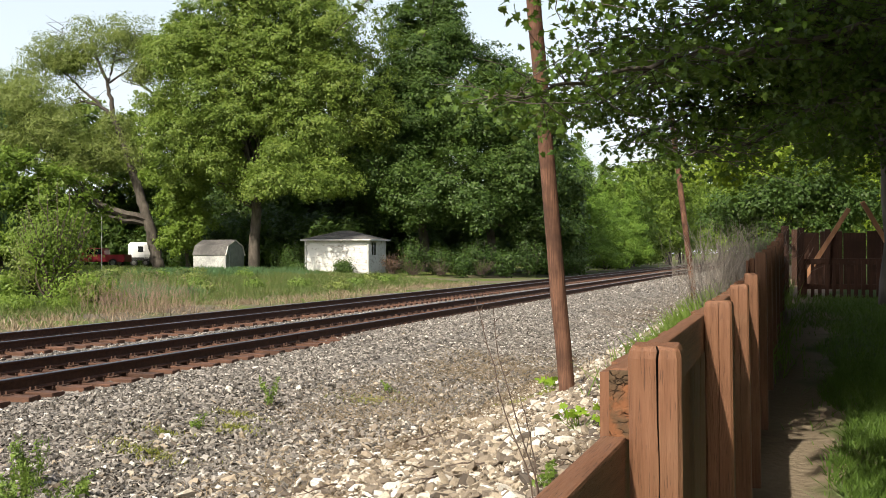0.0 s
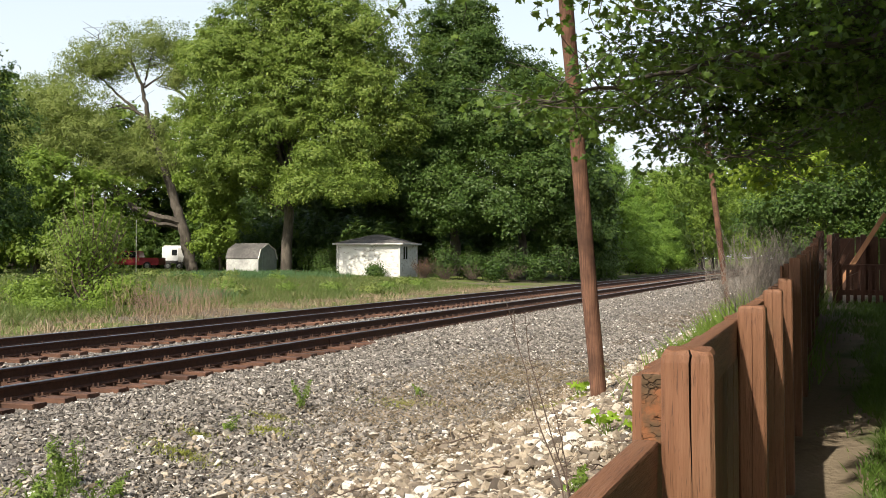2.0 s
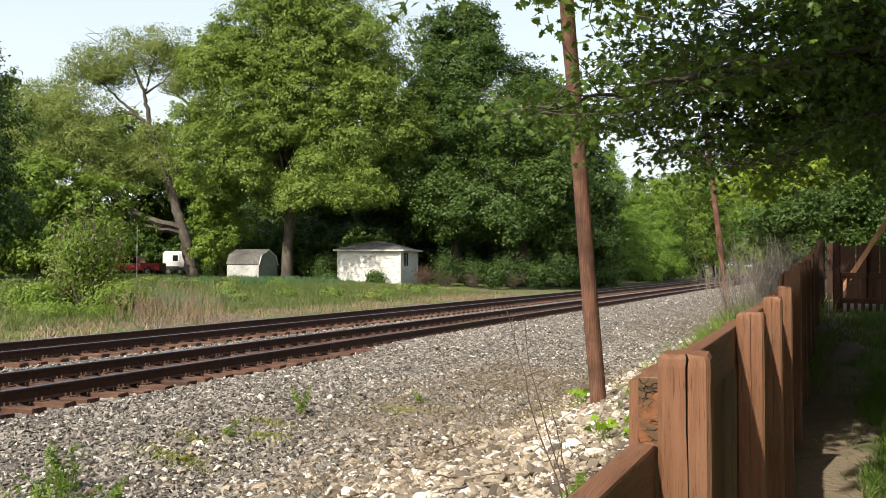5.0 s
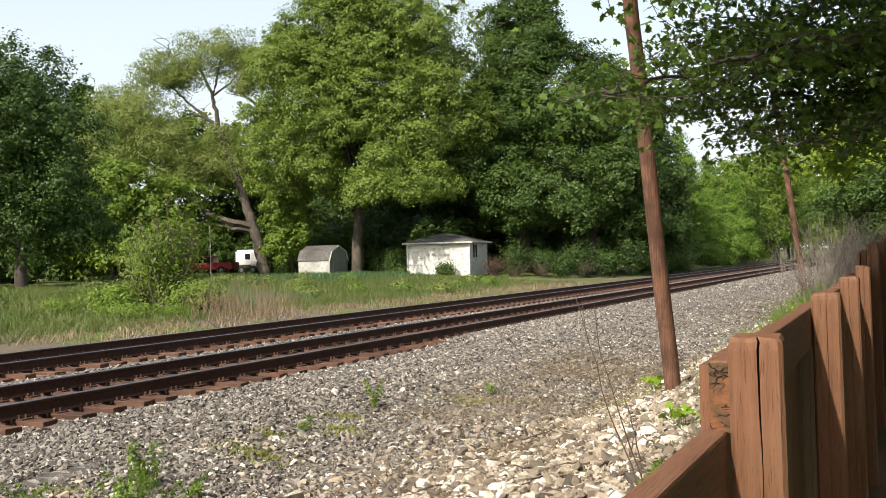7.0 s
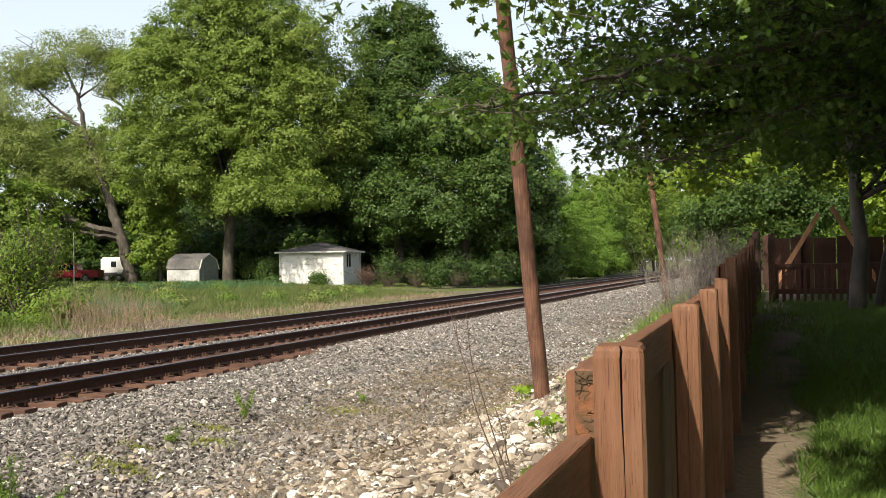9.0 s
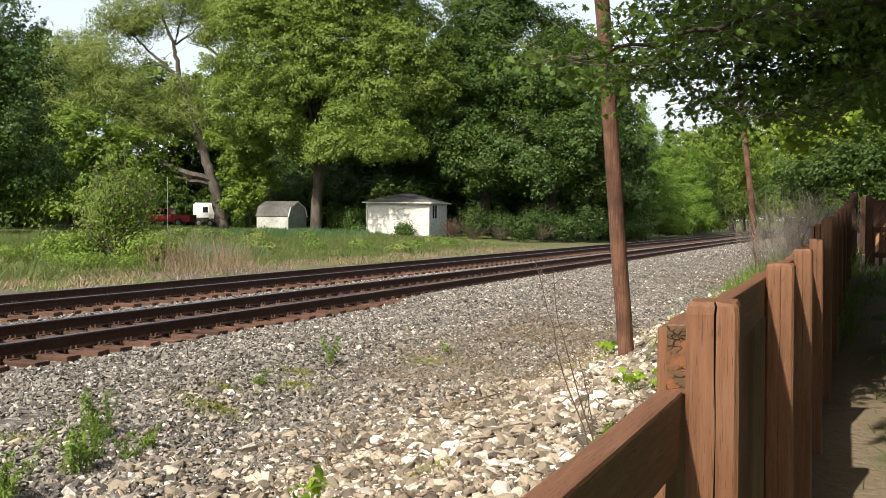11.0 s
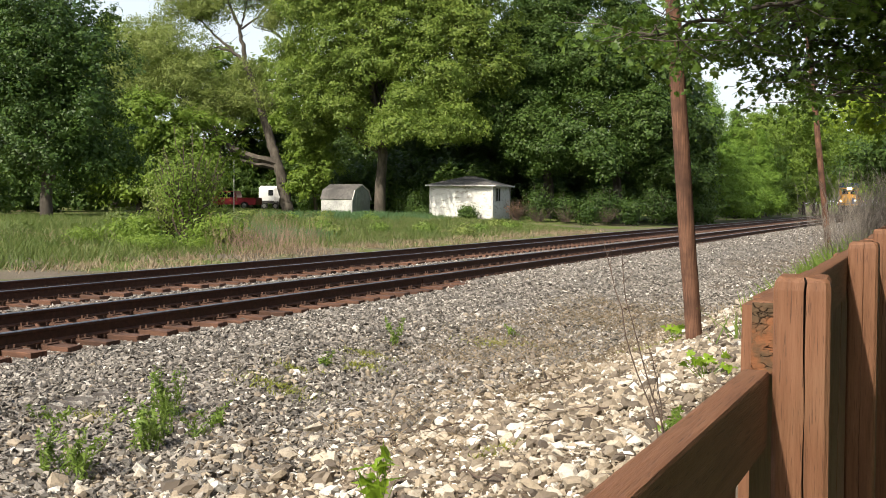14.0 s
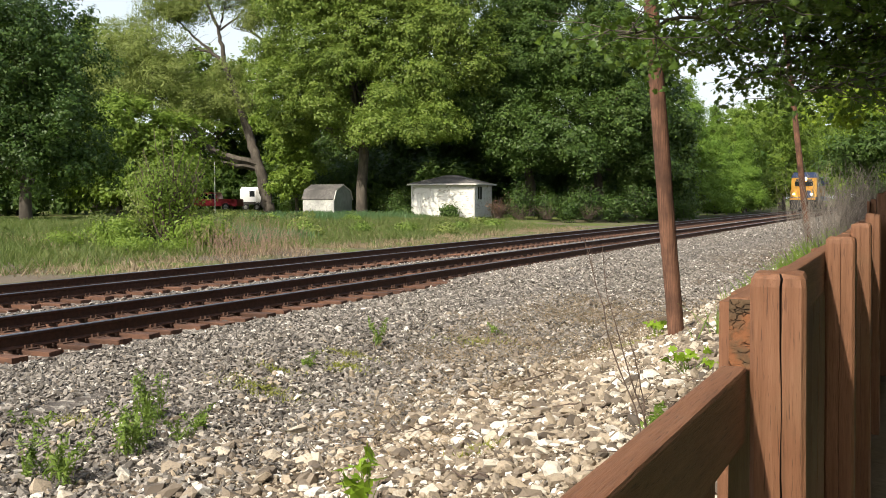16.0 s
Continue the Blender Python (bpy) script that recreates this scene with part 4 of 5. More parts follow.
for one in wood[1:11]:
    v, f = tube_np([one], 7)
    part_me("limb", mesh_np("limb", v, f, [M_BARK], smooth=True), trunk)
v, f = tube_np(wood[11:], 4)
tagged(part_me("twig_tangle", mesh_np("twig_tangle", v, f, [M_BARK]), trunk), kind="stuff")
thin = [boughs([b], 7000, 0.34, 26) for b in ((-5.5, -0.5, 18.0, 2.9, 2.2, 2.5), (-9.2, -1.0, 17.2, 2.3, 2.0, 2.2), (-2.3, 0.0, 18.2, 2.1, 2.0, 2.1), (-0.8, 0.5, 16.0, 1.9, 1.8, 1.6), (-7.2, -0.8, 16.6, 2.0, 1.8, 1.0))]
full = [boughs([(-9.2, -3.5, 13.0, 3.7, 3.4, 2.4), (-11.8, -4.0, 10.6, 3.7, 3.4, 3.0), (-6.4, -3.5, 10.6, 2.9, 2.8, 2.2), (-3.2, -1.0, 8.9, 2.6, 2.4, 2.0), (-11.8, -2.5, 14.6, 2.2, 2.2, 1.6), (-13.6, -5, 8.0, 3.4, 3.0, 2.6), (-5.6, -2.5, 7.9, 2.4, 2.4, 1.6), (-3.6, 0.5, 11.2, 1.8, 2.0, 1.3)], 74000, 0.36, 30)]
pts, ways = (np.concatenate([q[a] for q in thin + full]) for a in (0, 1))
v, f = leaf_quads(pts, 0.19, 0.2, 0.34, out=ways)
part_me("crown", mesh_np("crown", v, f, [M_WILLOW]), wl)

tree("tall_cottonwood", "tall dense dark green cottonwood with feathery upright tips", (-28.6, 79.0, 0.4), 0.38,
     [(0.3, 1, 16.8, 2.5, 2.4, 2.8), (0, -1, 11.6, 4.0, 3.6, 3.8), (-2.2, -2.6, 8, 3.0, 2.8, 3.0), (-2.9, 1, 18.6, 0.9, 0.9, 2.6), (-1.8, 1, 20.0, 0.85, 0.9, 2.4), (-0.5, 2, 20.2, 0.9, 0.9, 2.6), (0.7, 2, 20.8, 0.9, 0.9, 2.4),
      (1.6, 2, 19.6, 0.85, 0.9, 2.4), (2.4, 2, 17.6, 0.85, 0.9, 2.2), (-2.2, 0, 15.0, 2.0, 2.0, 2.2), (0.4, -3.6, 5.4, 3.0, 2.4, 2.6)], 130000, 0.2, M_DARK, 0.8, limbs=22)
tree("tall_cottonwood", "tall dense dark green cottonwood with feathery upright tips", (-23.4, 80.0, 0.4), 0.34,
     [(-0.5, -2, 11.2, 3.5, 3.2, 3.4), (1.2, 0, 12.6, 2.3, 2.3, 2.4), (-1.2, -4, 5.6, 3.8, 2.8, 3.2), (2.7, -2, 7, 2.6, 2.6, 3), (-1.6, 3, 16.4, 0.75, 0.8, 2.4), (-0.7, 3, 16.2, 0.7, 0.8, 2.2), (0.3, 4, 15.6, 0.75, 0.8, 2.2), (1.2, 4, 15.0, 0.7, 0.8, 2.2),
      (2.0, 4, 14.2, 0.75, 0.8, 2.2), (3.0, 4, 12.2, 1.5, 1.6, 2.2), (3.2, 0, 4.0, 2.2, 2.2, 2.4)], 110000, 0.2, M_DARK, 0.8, limbs=20)
for base, h, w in (((-32.6, 88.0, 0.4), 15.5, 3.2), ((-24.5, 90.0, 0.4), 13.0, 3.6), ((-20.4, 88.0, 0.4), 11.5, 2.4), ((-38.0, 90.0, 0.4), 12.0, 4.0), ((-46.0, 90.0, 0.4), 11.0, 3.8), ((-52.5, 93.0, 0.4), 12.0, 4.0), ((-59.0, 95.0, 0.4), 12.0, 4.2), ((-66.0, 96.0, 0.4), 12.0, 4.4), ((-42.0, 86.0, 0.4), 9.5, 3.4), ((-72.0, 80.0, 0.4), 9.0, 3.6), ((-36.0, 84.0, 0.4), 9.5, 3.0)):
    tree("cottonwood", "green cottonwood standing in the edge of the woods", base, 0.28, [(0, 0, h * 0.66, w, w, h * 0.3), (0.3, 0, h * 0.34, w * 1.1, w, h * 0.26), (-0.4, 0, h * 0.9, w * 0.5, w * 0.5, h * 0.16)], 26000, 0.27, M_DARK, 0.9)
for (x, y), h, w in (((-20.0, 98.0), 11.2, 4.0), ((-22.4, 93.0), 8.6, 2.7), ((-19.4, 108.0), 9.8, 2.9), ((-18.4, 118.0), 8.4, 2.4)):
    tree("light_green_tree", "bright light-green tree with layered drooping boughs beside the line", (x, y, 0.3), 0.2,
         [(0.15 * (-1) ** q, 0, h * (0.14 + 0.17 * q), w * (1.06 - 0.19 * q), w * (1.06 - 0.19 * q), h * 0.105) for q in range(6)], 70000, 0.15, M_FRESH, 0.6)
for base, h, w in (((-20.6, 136, 0.2), 13.5, 3.4), ((-21.4, 152, 0.2), 15, 3.8), ((-21.5, 128, 0.2), 12, 3.6), ((-18.8, 158, 0.2), 17, 2.6), ((-19.4, 176, 0.2), 19, 3.0), ((-0.5, 160, 0.2), 13, 4.5), ((-21, 196, 0.2), 15, 4.6), ((2.5, 146, 0.2), 13, 5), ((-19, 214, 0.2), 14, 4.6), ((-21, 172, 0.2), 17, 4.4), ((-17.5, 236, 0.2), 16, 5), ((-13, 258, 0.2), 16, 5.5), ((-7, 276, 0.2), 17, 5.5)):
    tree("far_tree", "green tree far along the railway line", base, 0.25, [(0, 0, h * 0.6, w, w, h * 0.38), (0, 0, h * 0.28, w * 1.1, w, h * 0.25)], 22000, 0.3, M_LIGHT, 0.9)
for x, y in ((-27, 240), (-18, 282), (-4, 310), (9, 322)):
    tree("tall_far_tree", "tall green tree far along the railway line", (x, y, 0.2), 0.4, [(0, 0, 14.5, 7.5, 7, 5.5), (0, 0, 18, 5, 5, 3.5)], 9000, 0.8, M_LIGHT, 1.6)
for x, y, r, h in ((-45.5, 77.5, 2.4, 4.2), (-41.5, 79.0, 2.6, 4.6), (-37.5, 78.5, 2.4, 4.2), (-34.0, 76.0, 2.0, 4.0), (-49.5, 79.0, 2.4, 4.0), (-24.5, 86.0, 2.6, 4.6), (-20.5, 88.5, 2.6, 4.2), (-28.5, 88.0, 2.8, 5.0), (-31.5, 84.0, 2.4, 4.6), (-57.0, 91.0, 2.6, 4.2), (-61.5, 92.0, 2.8, 4.6), (-66.0, 90.5, 2.8, 4.4), (-70.5, 87.0, 2.8, 4.4), (-53.0, 88.0, 2.4, 4.0), (-60.0, 57.0, 2.8, 4.4), (-64.5, 51.0, 2.8, 4.6), (-69.0, 60.0, 3.0, 4.8), (-58.5, 49.0, 2.6, 4.0), (-72.0, 53.0, 3.0, 5.0), (-66.0, 44.0, 2.8, 4.4)):
    tree("hedge_tree", "bushy dark green understorey tree behind the sheds", (x, y, 0.3), 0.12, [(0, 0, h * 0.55, r, r, h * 0.5), (0.5, 0, h * 0.3, r * 1.1, r, h * 0.3)], 7000, 0.32, M_DARK, 0.8, limbs=5)
tree("dark_maple", "dense dark green maple shading the meadow", (-44.6, 43.0, 0.4), 0.32, [(0, 0, 6.6, 4.3, 4.4, 4.0), (0.2, 0, 10.0, 3.4, 3.2, 3.0), (0.4, 0.6, 3.4, 4.0, 4.2, 2.2), (-4, 2, 6.0, 4, 4, 4.4), (-3, 1, 10.5, 3.2, 3.2, 3.0)], 90000, 0.18, M_DEEP, 0.75)
tree("poplar", "tall pale green poplar behind the meadow", (-75, 81, 0.4), 0.4, [(0, 0, 14, 4, 4, 5.5), (3.5, 3, 13, 3.4, 3.4, 5), (-3.5, -3, 12, 3.5, 3.5, 5.5)], 22000, 0.42, M_MAPLE, 0.8)
tree("poplar", "tall pale green poplar behind the meadow", (-68, 88, 0.4), 0.4, [(0, 0, 12, 4, 4, 5.0), (3.5, 3, 11, 3.4, 3.4, 5)], 14000, 0.42, M_MAPLE, 0.8)
tree("box_elder", "bushy green box elder at the meadow's edge", (-54.8, 61.8, 0.4), 0.25, [(0, 0, 5.5, 3.6, 3.6, 3.4), (2.6, 2.2, 4.4, 3.2, 3.2, 3.2), (-2.0, -2.2, 3.2, 2.6, 2.6, 2.4), (1, 1, 2.0, 4, 4, 1.8)], 34000, 0.27, M_LIGHT, 0.8)
tree("leafy_sapling", "bright light-green sapling leaning on the willow trunk", (-45.8, 72.0, 0.4), 0.15, [(0.1, -1.2, 5.0, 1.9, 1.7, 1.7), (-1.8, -1.2, 7.2, 1.2, 1.2, 1.1), (0.2, -1.0, 2.4, 1.7, 1.6, 1.5), (1.0, -0.8, 3.9, 1.7, 1.5, 1.5)], 20000, 0.2, M_LIGHT, 0.55)


def shrub(name, label, base, r, h, n, size, mat, stems=14, bark=None, clump=0.3, fill=0.5):
    """Many stems from one foot, each with leaves along its upper part."""
    th = empty(name, pose(*base), label, "shrub")
    paths, pts = [], []
    for s in range(stems):
        a, q = rng.uniform(0, 6.28), rng.uniform(0.1, 1) ** 0.6
        tip = np.array([math.cos(a) * r * q, math.sin(a) * r * q, h * rng.uniform(0.6, 1.05) * (1 - 0.35 * q)])
        ln = bent((rng.normal(0, 0.12 * r), rng.normal(0, 0.12 * r), -0.1), tip, 7, 0.2)
        paths.append((ln, np.linspace(0.03, 0.008, 7) * h / 3))
        k = n // stems
        t = rng.uniform(1 - fill, 1.0, k) * 6
        i0 = np.minimum(t.astype(int), 5)
        pts.append(ln[i0] + (ln[i0 + 1] - ln[i0]) * (t - i0)[:, None] + rng.normal(0, clump, (k, 3)) * np.array([1, 1, 0.8]))
    v, f = tube_np(paths, 4)
    tagged(part_me("stem_tangle", mesh_np("stem_tangle", v, f, [bark or M_BARK]), th), kind="stuff")
    v, f = leaf_quads(np.concatenate(pts), size, 0.3, 0.5)
    part_me("foliage", mesh_np("foliage", v, f, [mat]), th)
    return th


shrub("tall_shrub", "tall airy shrub with thin light-green leaves", (-23.6, 29.2, 0.2), 1.25, 4.2, 6000, 0.09, M_LIGHT, 40, M_STEM, clump=0.24, fill=0.7)
shrub("tall_shrub", "tall airy shrub with thin light-green leaves", (-24.9, 29.6, 0.2), 0.9, 3.4, 3600, 0.09, M_WILLOW, 24, clump=0.28, fill=0.75)
for x, y in ((-21.8, 27.4), (-22.6, 26.2), (-24.0, 27.0), (-25.6, 26.4), (-23.2, 31.5), (-26.8, 30.2)):
    shrub("low_shrub", "dense green weeds beside the tracks", (x, y, float(ground_z(x, y))), 0.8, rng.uniform(0.35, 0.7), 2400, 0.075, M_LIGHT, 22, clump=0.15, fill=0.95)
shrub("low_shrub", "dense green undergrowth at a shrub's foot", (-22.8, 29.6, 0.1), 1.3, 0.9, 4200, 0.12, M_LIGHT, 26, clump=0.2, fill=0.9)
shrub("low_shrub", "dense green undergrowth at a shrub's foot", (-25.4, 28.6, 0.15), 1.2, 0.8, 3200, 0.12, M_LIGHT, 22, clump=0.2, fill=0.9)
for x, y, r, h, mat in ((-25.2, 72.5, 1.0, 2.6, M_DEEP), (-23.2, 71.8, 0.7, 1.5, M_DEEP), (-22.4, 74.5, 1.2, 3.3, M_DEEP), (-20.6, 74.0, 0.9, 1.6, M_DEEP), (-19.6, 77.5, 1.1, 2.5, M_DEEP), (-18.6, 80.5, 0.9, 1.6, M_DEEP), (-36.6, 72.3, 1.2, 1.8, M_DARK), (-38.8, 75.6, 1.6, 2.8, M_OAK),
                        (-29.9, 66.3, 0.35, 0.8, M_DARK), (-33.4, 66.3, 0.35, 0.6, M_DARK), (-46.4, 73.2, 1.2, 2.0, M_DARK), (-18.0, 86.0, 1.4, 2.4, M_DARK), (-24.2, 77.0, 1.6, 3.0, M_DEEP), (-26.4, 70.6, 0.8, 2.6, M_DEEP)):
    shrub("meadow_shrub", "ragged dark green shrub at the edge of the woods", (x, y, 0.25), r * 1.15, h * rng.uniform(0.8, 1.25), 3200, 0.15, mat, 26, clump=0.24, fill=0.9)
for x, y in ((-24.4, 70.9), (-22.0, 72.6), (-20.9, 75.4), (-25.9, 69.4)):
    shrub("dead_shrub", "tangle of bare reddish-brown stems below the trees", (x, y, 0.2), 1.2, 1.3, 160, 0.09, M_OAK, 60, M_STEM, clump=0.2, fill=0.6)
shrub("brown_shrub", "reddish-brown dry shrub beside the garage", (-27.0, 67.9, 0.3), 1.1, 1.6, 500, 0.09, M_BROWNLEAF, 70, M_STEM, clump=0.2, fill=0.7)

# far woods that close the view
pts = np.concatenate([crown_points([(x + rng.normal(0, 2), y + rng.normal(0, 3), 3.2 + 2.0 * rng.uniform(), 5.5, 4.5, 5.0)], 3400, 1.6) for x, y in
                      [(-92, 84), (-84, 92), (-76, 98), (-68, 102), (-60, 104), (-52, 104), (-44, 103), (-36, 101), (-30, 105), (-25, 112), (-23, 122), (-26, 140), (-26, 190), (6, 196), (8, 180), (14, 160), (-100, 70), (-108, 56), (-92, 42), (-84, 50), (-96, 60), (-80, 38), (-72, 34), (-96, 34), (-70, 46), (-75, 56), (-66, 63), (-60, 40), (-82, 66), (-66, 92), (-48, 92), (-40, 88), (-34, 90)]])
v, f = leaf_quads(pts, 0.62, 0.3, 0.6)
tagged(part_me("far_woods", mesh_np("far_woods", v, f, [M_DARK])), "dense dark green woods closing the distance", "woods", kind="stuff")

# ==== locomotive ====
loco = empty("locomotive", pose(FAR_X, 0, RAIL_TOP), "yellow and blue diesel freight locomotive with lit headlights", "locomotive")
W = 1.53
bm = a_box(-W, W, 0.9, 21.5, 1.15, 1.62, 0.03)
part("frame", bm, M_BLUE, loco, "dark blue underframe")
bm = prism(bmesh.new(), [(-W, 1.6), (W, 1.6), (W, 4.0), (1.15, 4.55), (-1.15, 4.55), (-W, 4.0)], 2.2, 5.2)
bmesh.ops.bevel(bm, geom=list(bm.edges), offset=0.05, segments=2, affect="EDGES")
cabp = part("cab", bm, M_YELLOW, loco, "yellow cab")
bm = prism(bmesh.new(), [(-W - 0.03, 4.08), (W + 0.03, 4.08), (1.25, 4.75), (-1.25, 4.75)], 2.12, 5.3)
part("cab_roof", bm, M_BLUE, cabp, "dark blue cab roof")
for s in (-1, 1):
    part("windshield", a_box(s * 0.62 - 0.46, s * 0.62 + 0.46, 2.15, 2.23, 3.02, 3.62, 0.02), M_GLASS_DARK, cabp)
    part("side_window", a_box(s * W - 0.03, s * W + 0.03, 2.9, 4.5, 2.95, 3.6, 0.02), M_GLASS_DARK, cabp)
bm = prism(bmesh.new(), [(-1.05, 1.55), (1.05, 1.55), (1.05, 2.55), (0.75, 2.85), (-0.75, 2.85), (-1.05, 2.55)], 0.95, 2.25)
bmesh.ops.bevel(bm, geom=list(bm.edges), offset=0.07, segments=2, affect="EDGES")
nose = part("nose", bm, M_YELLOW, loco, "yellow wide nose")
part("nose_door", a_box(0.45, 0.95, 0.91, 0.97, 1.6, 2.5, 0.01), M_BLUE, nose)
part("number_board", a_box(-0.95, -0.35, 2.08, 2.16, 3.68, 3.88, 0.01), M_BLACK, cabp)
part("number_board", a_box(0.35, 0.95, 2.08, 2.16, 3.68, 3.88, 0.01), M_BLACK, cabp)


def lens(name, x, y, z, r, parent):
    bm = bmesh.new()
    bmesh.ops.create_cone(bm, cap_ends=True, segments=16, radius1=r, radius2=r * 0.8, depth=0.08, matrix=pose(x, y, z, 90, 0, 0))
    return part(name, bm, M_LAMP, parent, "glowing headlight")


lens("headlight", -0.14, 2.05, 3.92, 0.19, cabp)
lens("headlight", 0.14, 2.05, 3.92, 0.19, cabp)
lens("ditch_light", -1.05, 0.42, 2.0, 0.11, loco)
lens("ditch_light", 1.05, 0.42, 2.0, 0.11, loco)
bm = prism(bmesh.new(), [(-1.45, 0.12), (1.45, 0.12), (1.5, 1.3), (-1.5, 1.3)], 0.5, 0.95)
part("pilot", bm, M_BLACK, loco, "black snow plough and pilot")
part("front_platform", a_box(-W, W, 0.45, 1.0, 1.3, 1.55, 0.02), M_YELLOW, loco)
part("hood", a_box(-0.95, 0.95, 5.2, 21.0, 1.6, 4.35, 0.12), M_BLUE, loco, "dark blue engine hood")
part("hood_stripe", a_box(-0.965, 0.965, 5.25, 20.95, 1.75, 3.2, 0.02), M_YELLOW, loco)
part("radiator", a_box(-1.45, 1.45, 16.5, 20.6, 3.5, 4.4, 0.08), M_BLUE, loco)
part("fuel_tank", a_box(-1.3, 1.3, 8.2, 13.6, 0.35, 1.15, 0.15), M_BLACK, loco)
for yb in (4.0, 17.6):
    tk = part("bogie", a_box(-1.15, 1.15, yb - 2.1, yb + 2.1, 0.45, 0.95, 0.08), M_BLACK, loco)
    for dy in (-1.7, 0, 1.7):
        for s in (-1, 1):
            bm = bmesh.new()
            bmesh.ops.create_cone(bm, cap_ends=True, segments=20, radius1=0.52, radius2=0.52, depth=0.13, matrix=pose(s * 0.754, yb + dy, 0.52, 0, 90, 0))
            part("wheel", bm, M_BLACK, tk)
for s in (-1, 1):
    for a, b in (((s * 1.4, 0.5, 1.5), (s * 1.4, 0.5, 2.45)), ((s * 0.5, 0.5, 1.5), (s * 0.5, 0.5, 2.45)), ((s * 1.4, 0.5, 2.45), (s * 0.5, 0.5, 2.45)), ((s * 1.48, 5.4, 2.6), (s * 1.48, 21, 2.6))):
        beam("handrail", a, b, 0.05, loco, M_YELLOW)
    for q in range(4):
        part("step", a_box(s * 1.35 - 0.15, s * 1.35 + 0.15, 0.35, 0.65, 0.35 + 0.28 * q, 0.39 + 0.28 * q), M_BLACK, loco)

# ==== yard trees and overhanging branches ====
LOBES = [(0.0, -0.5), (0.10, -0.30), (0.42, -0.36), (0.28, -0.08), (0.52, 0.14), (0.20, 0.16), (0.22, 0.36), (0.0, 0.56), (-0.22, 0.36), (-0.20, 0.16), (-0.52, 0.14), (-0.28, -0.08), (-0.42, -0.36), (-0.10, -0.30)]


def lobed_leaves(cent, size, droop=0.5):
    """Lobed leaves at the given centres, hanging and turned at random."""
    n = len(cent)
    t = rng.normal(size=(n, 3)) * np.array([1, 1, 0.5]) - np.array([0, 0, droop])
    t /= np.linalg.norm(t, axis=1)[:, None]
    nor = rng.normal(size=(n, 3)) + np.array([0, 0, 0.8])
    nor -= t * (nor * t).sum(1)[:, None]
    nor /= np.linalg.norm(nor, axis=1)[:, None]
    s = np.cross(t, nor)
    L = (size * rng.uniform(0.65, 1.25, n))[:, None, None]
    o = np.array(LOBES)
    v = cent[:, None] + L * (o[None, :, :1] * s[:, None] + o[None, :, 1:] * t[:, None] - np.abs(o[None, :, :1]) * 0.35 * nor[:, None])
    k = len(LOBES)
    return v.reshape(-1, 3), np.arange(n * k).reshape(n, k)


BRANCHES = [
    [(4.6, 8.2, 4.6), (1.19, 7.69, 3.62), (0.11, 6.83, 3.30), (-0.66, 6.06, 3.22), (-1.17, 5.38, 3.12), (-1.60, 4.85, 3.08), (-1.85, 4.5, 3.02)],
    [(4.6, 8.4, 4.2), (1.51, 9.89, 3.31), (0.56, 9.07, 2.86), (0.04, 8.38, 2.67), (-0.47, 7.71, 2.32), (-0.82, 7.28, 2.24)],
    [(4.6, 8.2, 4.4), (1.35, 8.79, 3.55), (0.12, 7.88, 3.06), (-0.78, 7.08, 2.84), (-1.39, 6.36, 2.56), (-1.68, 5.95, 2.46)],
    [(4.6, 8.0, 4.8), (0.87, 6.54, 3.50), (-0.20, 6.20, 3.36), (-0.95, 5.52, 3.02), (-1.2, 5.23, 2.95)],
    [(4.6, 8.6, 4.0), (2.31, 13.29, 3.0), (0.16, 11.57, 2.98), (-1.13, 10.11, 2.80), (-1.59, 9.66, 2.62)],
    [(4.6, 8.6, 4.4), (1.6, 10.6, 3.7), (0.3, 10.0, 3.3), (-0.7, 8.9, 3.1), (-1.4, 8.0, 2.9)],
    [(4.6, 8.6, 4.6), (2.0, 12.0, 3.9), (0.6, 12.2, 3.6), (-0.6, 11.4, 3.4)],
]
oak = empty("overhanging_oak", pose(4.6, 8.3, 0.2), "large oak whose leafy branches hang over the fence", "tree")
off = np.array([4.6, 8.3, 0.2])
paths = [(bent((0, 0, -0.3), (0, 0, 9.5), 9, 0.05), np.linspace(0.36, 0.12, 9))]
lv = []
for q, br in enumerate(BRANCHES):
    p = np.array(br)
    tt = np.linspace(0, len(p) - 1, 6 * (len(p) - 1) + 1)
    ln = np.stack([np.interp(tt, np.arange(len(p)), p[:, a]) for a in range(3)], -1)
    ln[1:] += rng.normal(0, 0.02, (len(ln) - 1, 3))
    paths.append((ln - off, np.linspace(0.038, 0.005, len(ln))))
    L = len(ln)
    for i in range(7, L):
        for s in range(3):
            d = rng.normal(0, 1, 3) * np.array([0.8, 0.8, 0.28]) + (ln[i] - ln[i - 1]) * 2.0
            d *= rng.uniform(0.28, 0.62) / np.linalg.norm(d)
            tw = bent(ln[i], ln[i] + d, 4, 0.25)
            paths.append((tw - off, np.array([0.004, 0.0033, 0.0026, 0.0018])))
            k = int(rng.integers(7, 15) * (0.55 if i > L - 9 else 1.15))
            t = rng.uniform(0.2, 1.05, k)
            lv.append(ln[i] + d * t[:, None] + rng.normal(0, 0.075, (k, 3)) - np.array([0, 0, 0.04]))
lv = np.concatenate(lv) - off
v, f = tube_np(paths, 5)
part_me("trunk", mesh_np("trunk", v, f, [M_BARK], smooth=True), oak)
lv = np.concatenate([lv, lv + rng.normal(0, 0.06, lv.shape)])
v, f = lobed_leaves(lv, 0.058)
part_me("branch_leaves", mesh_np("branch_leaves", v, f, [M_OAK]), oak)
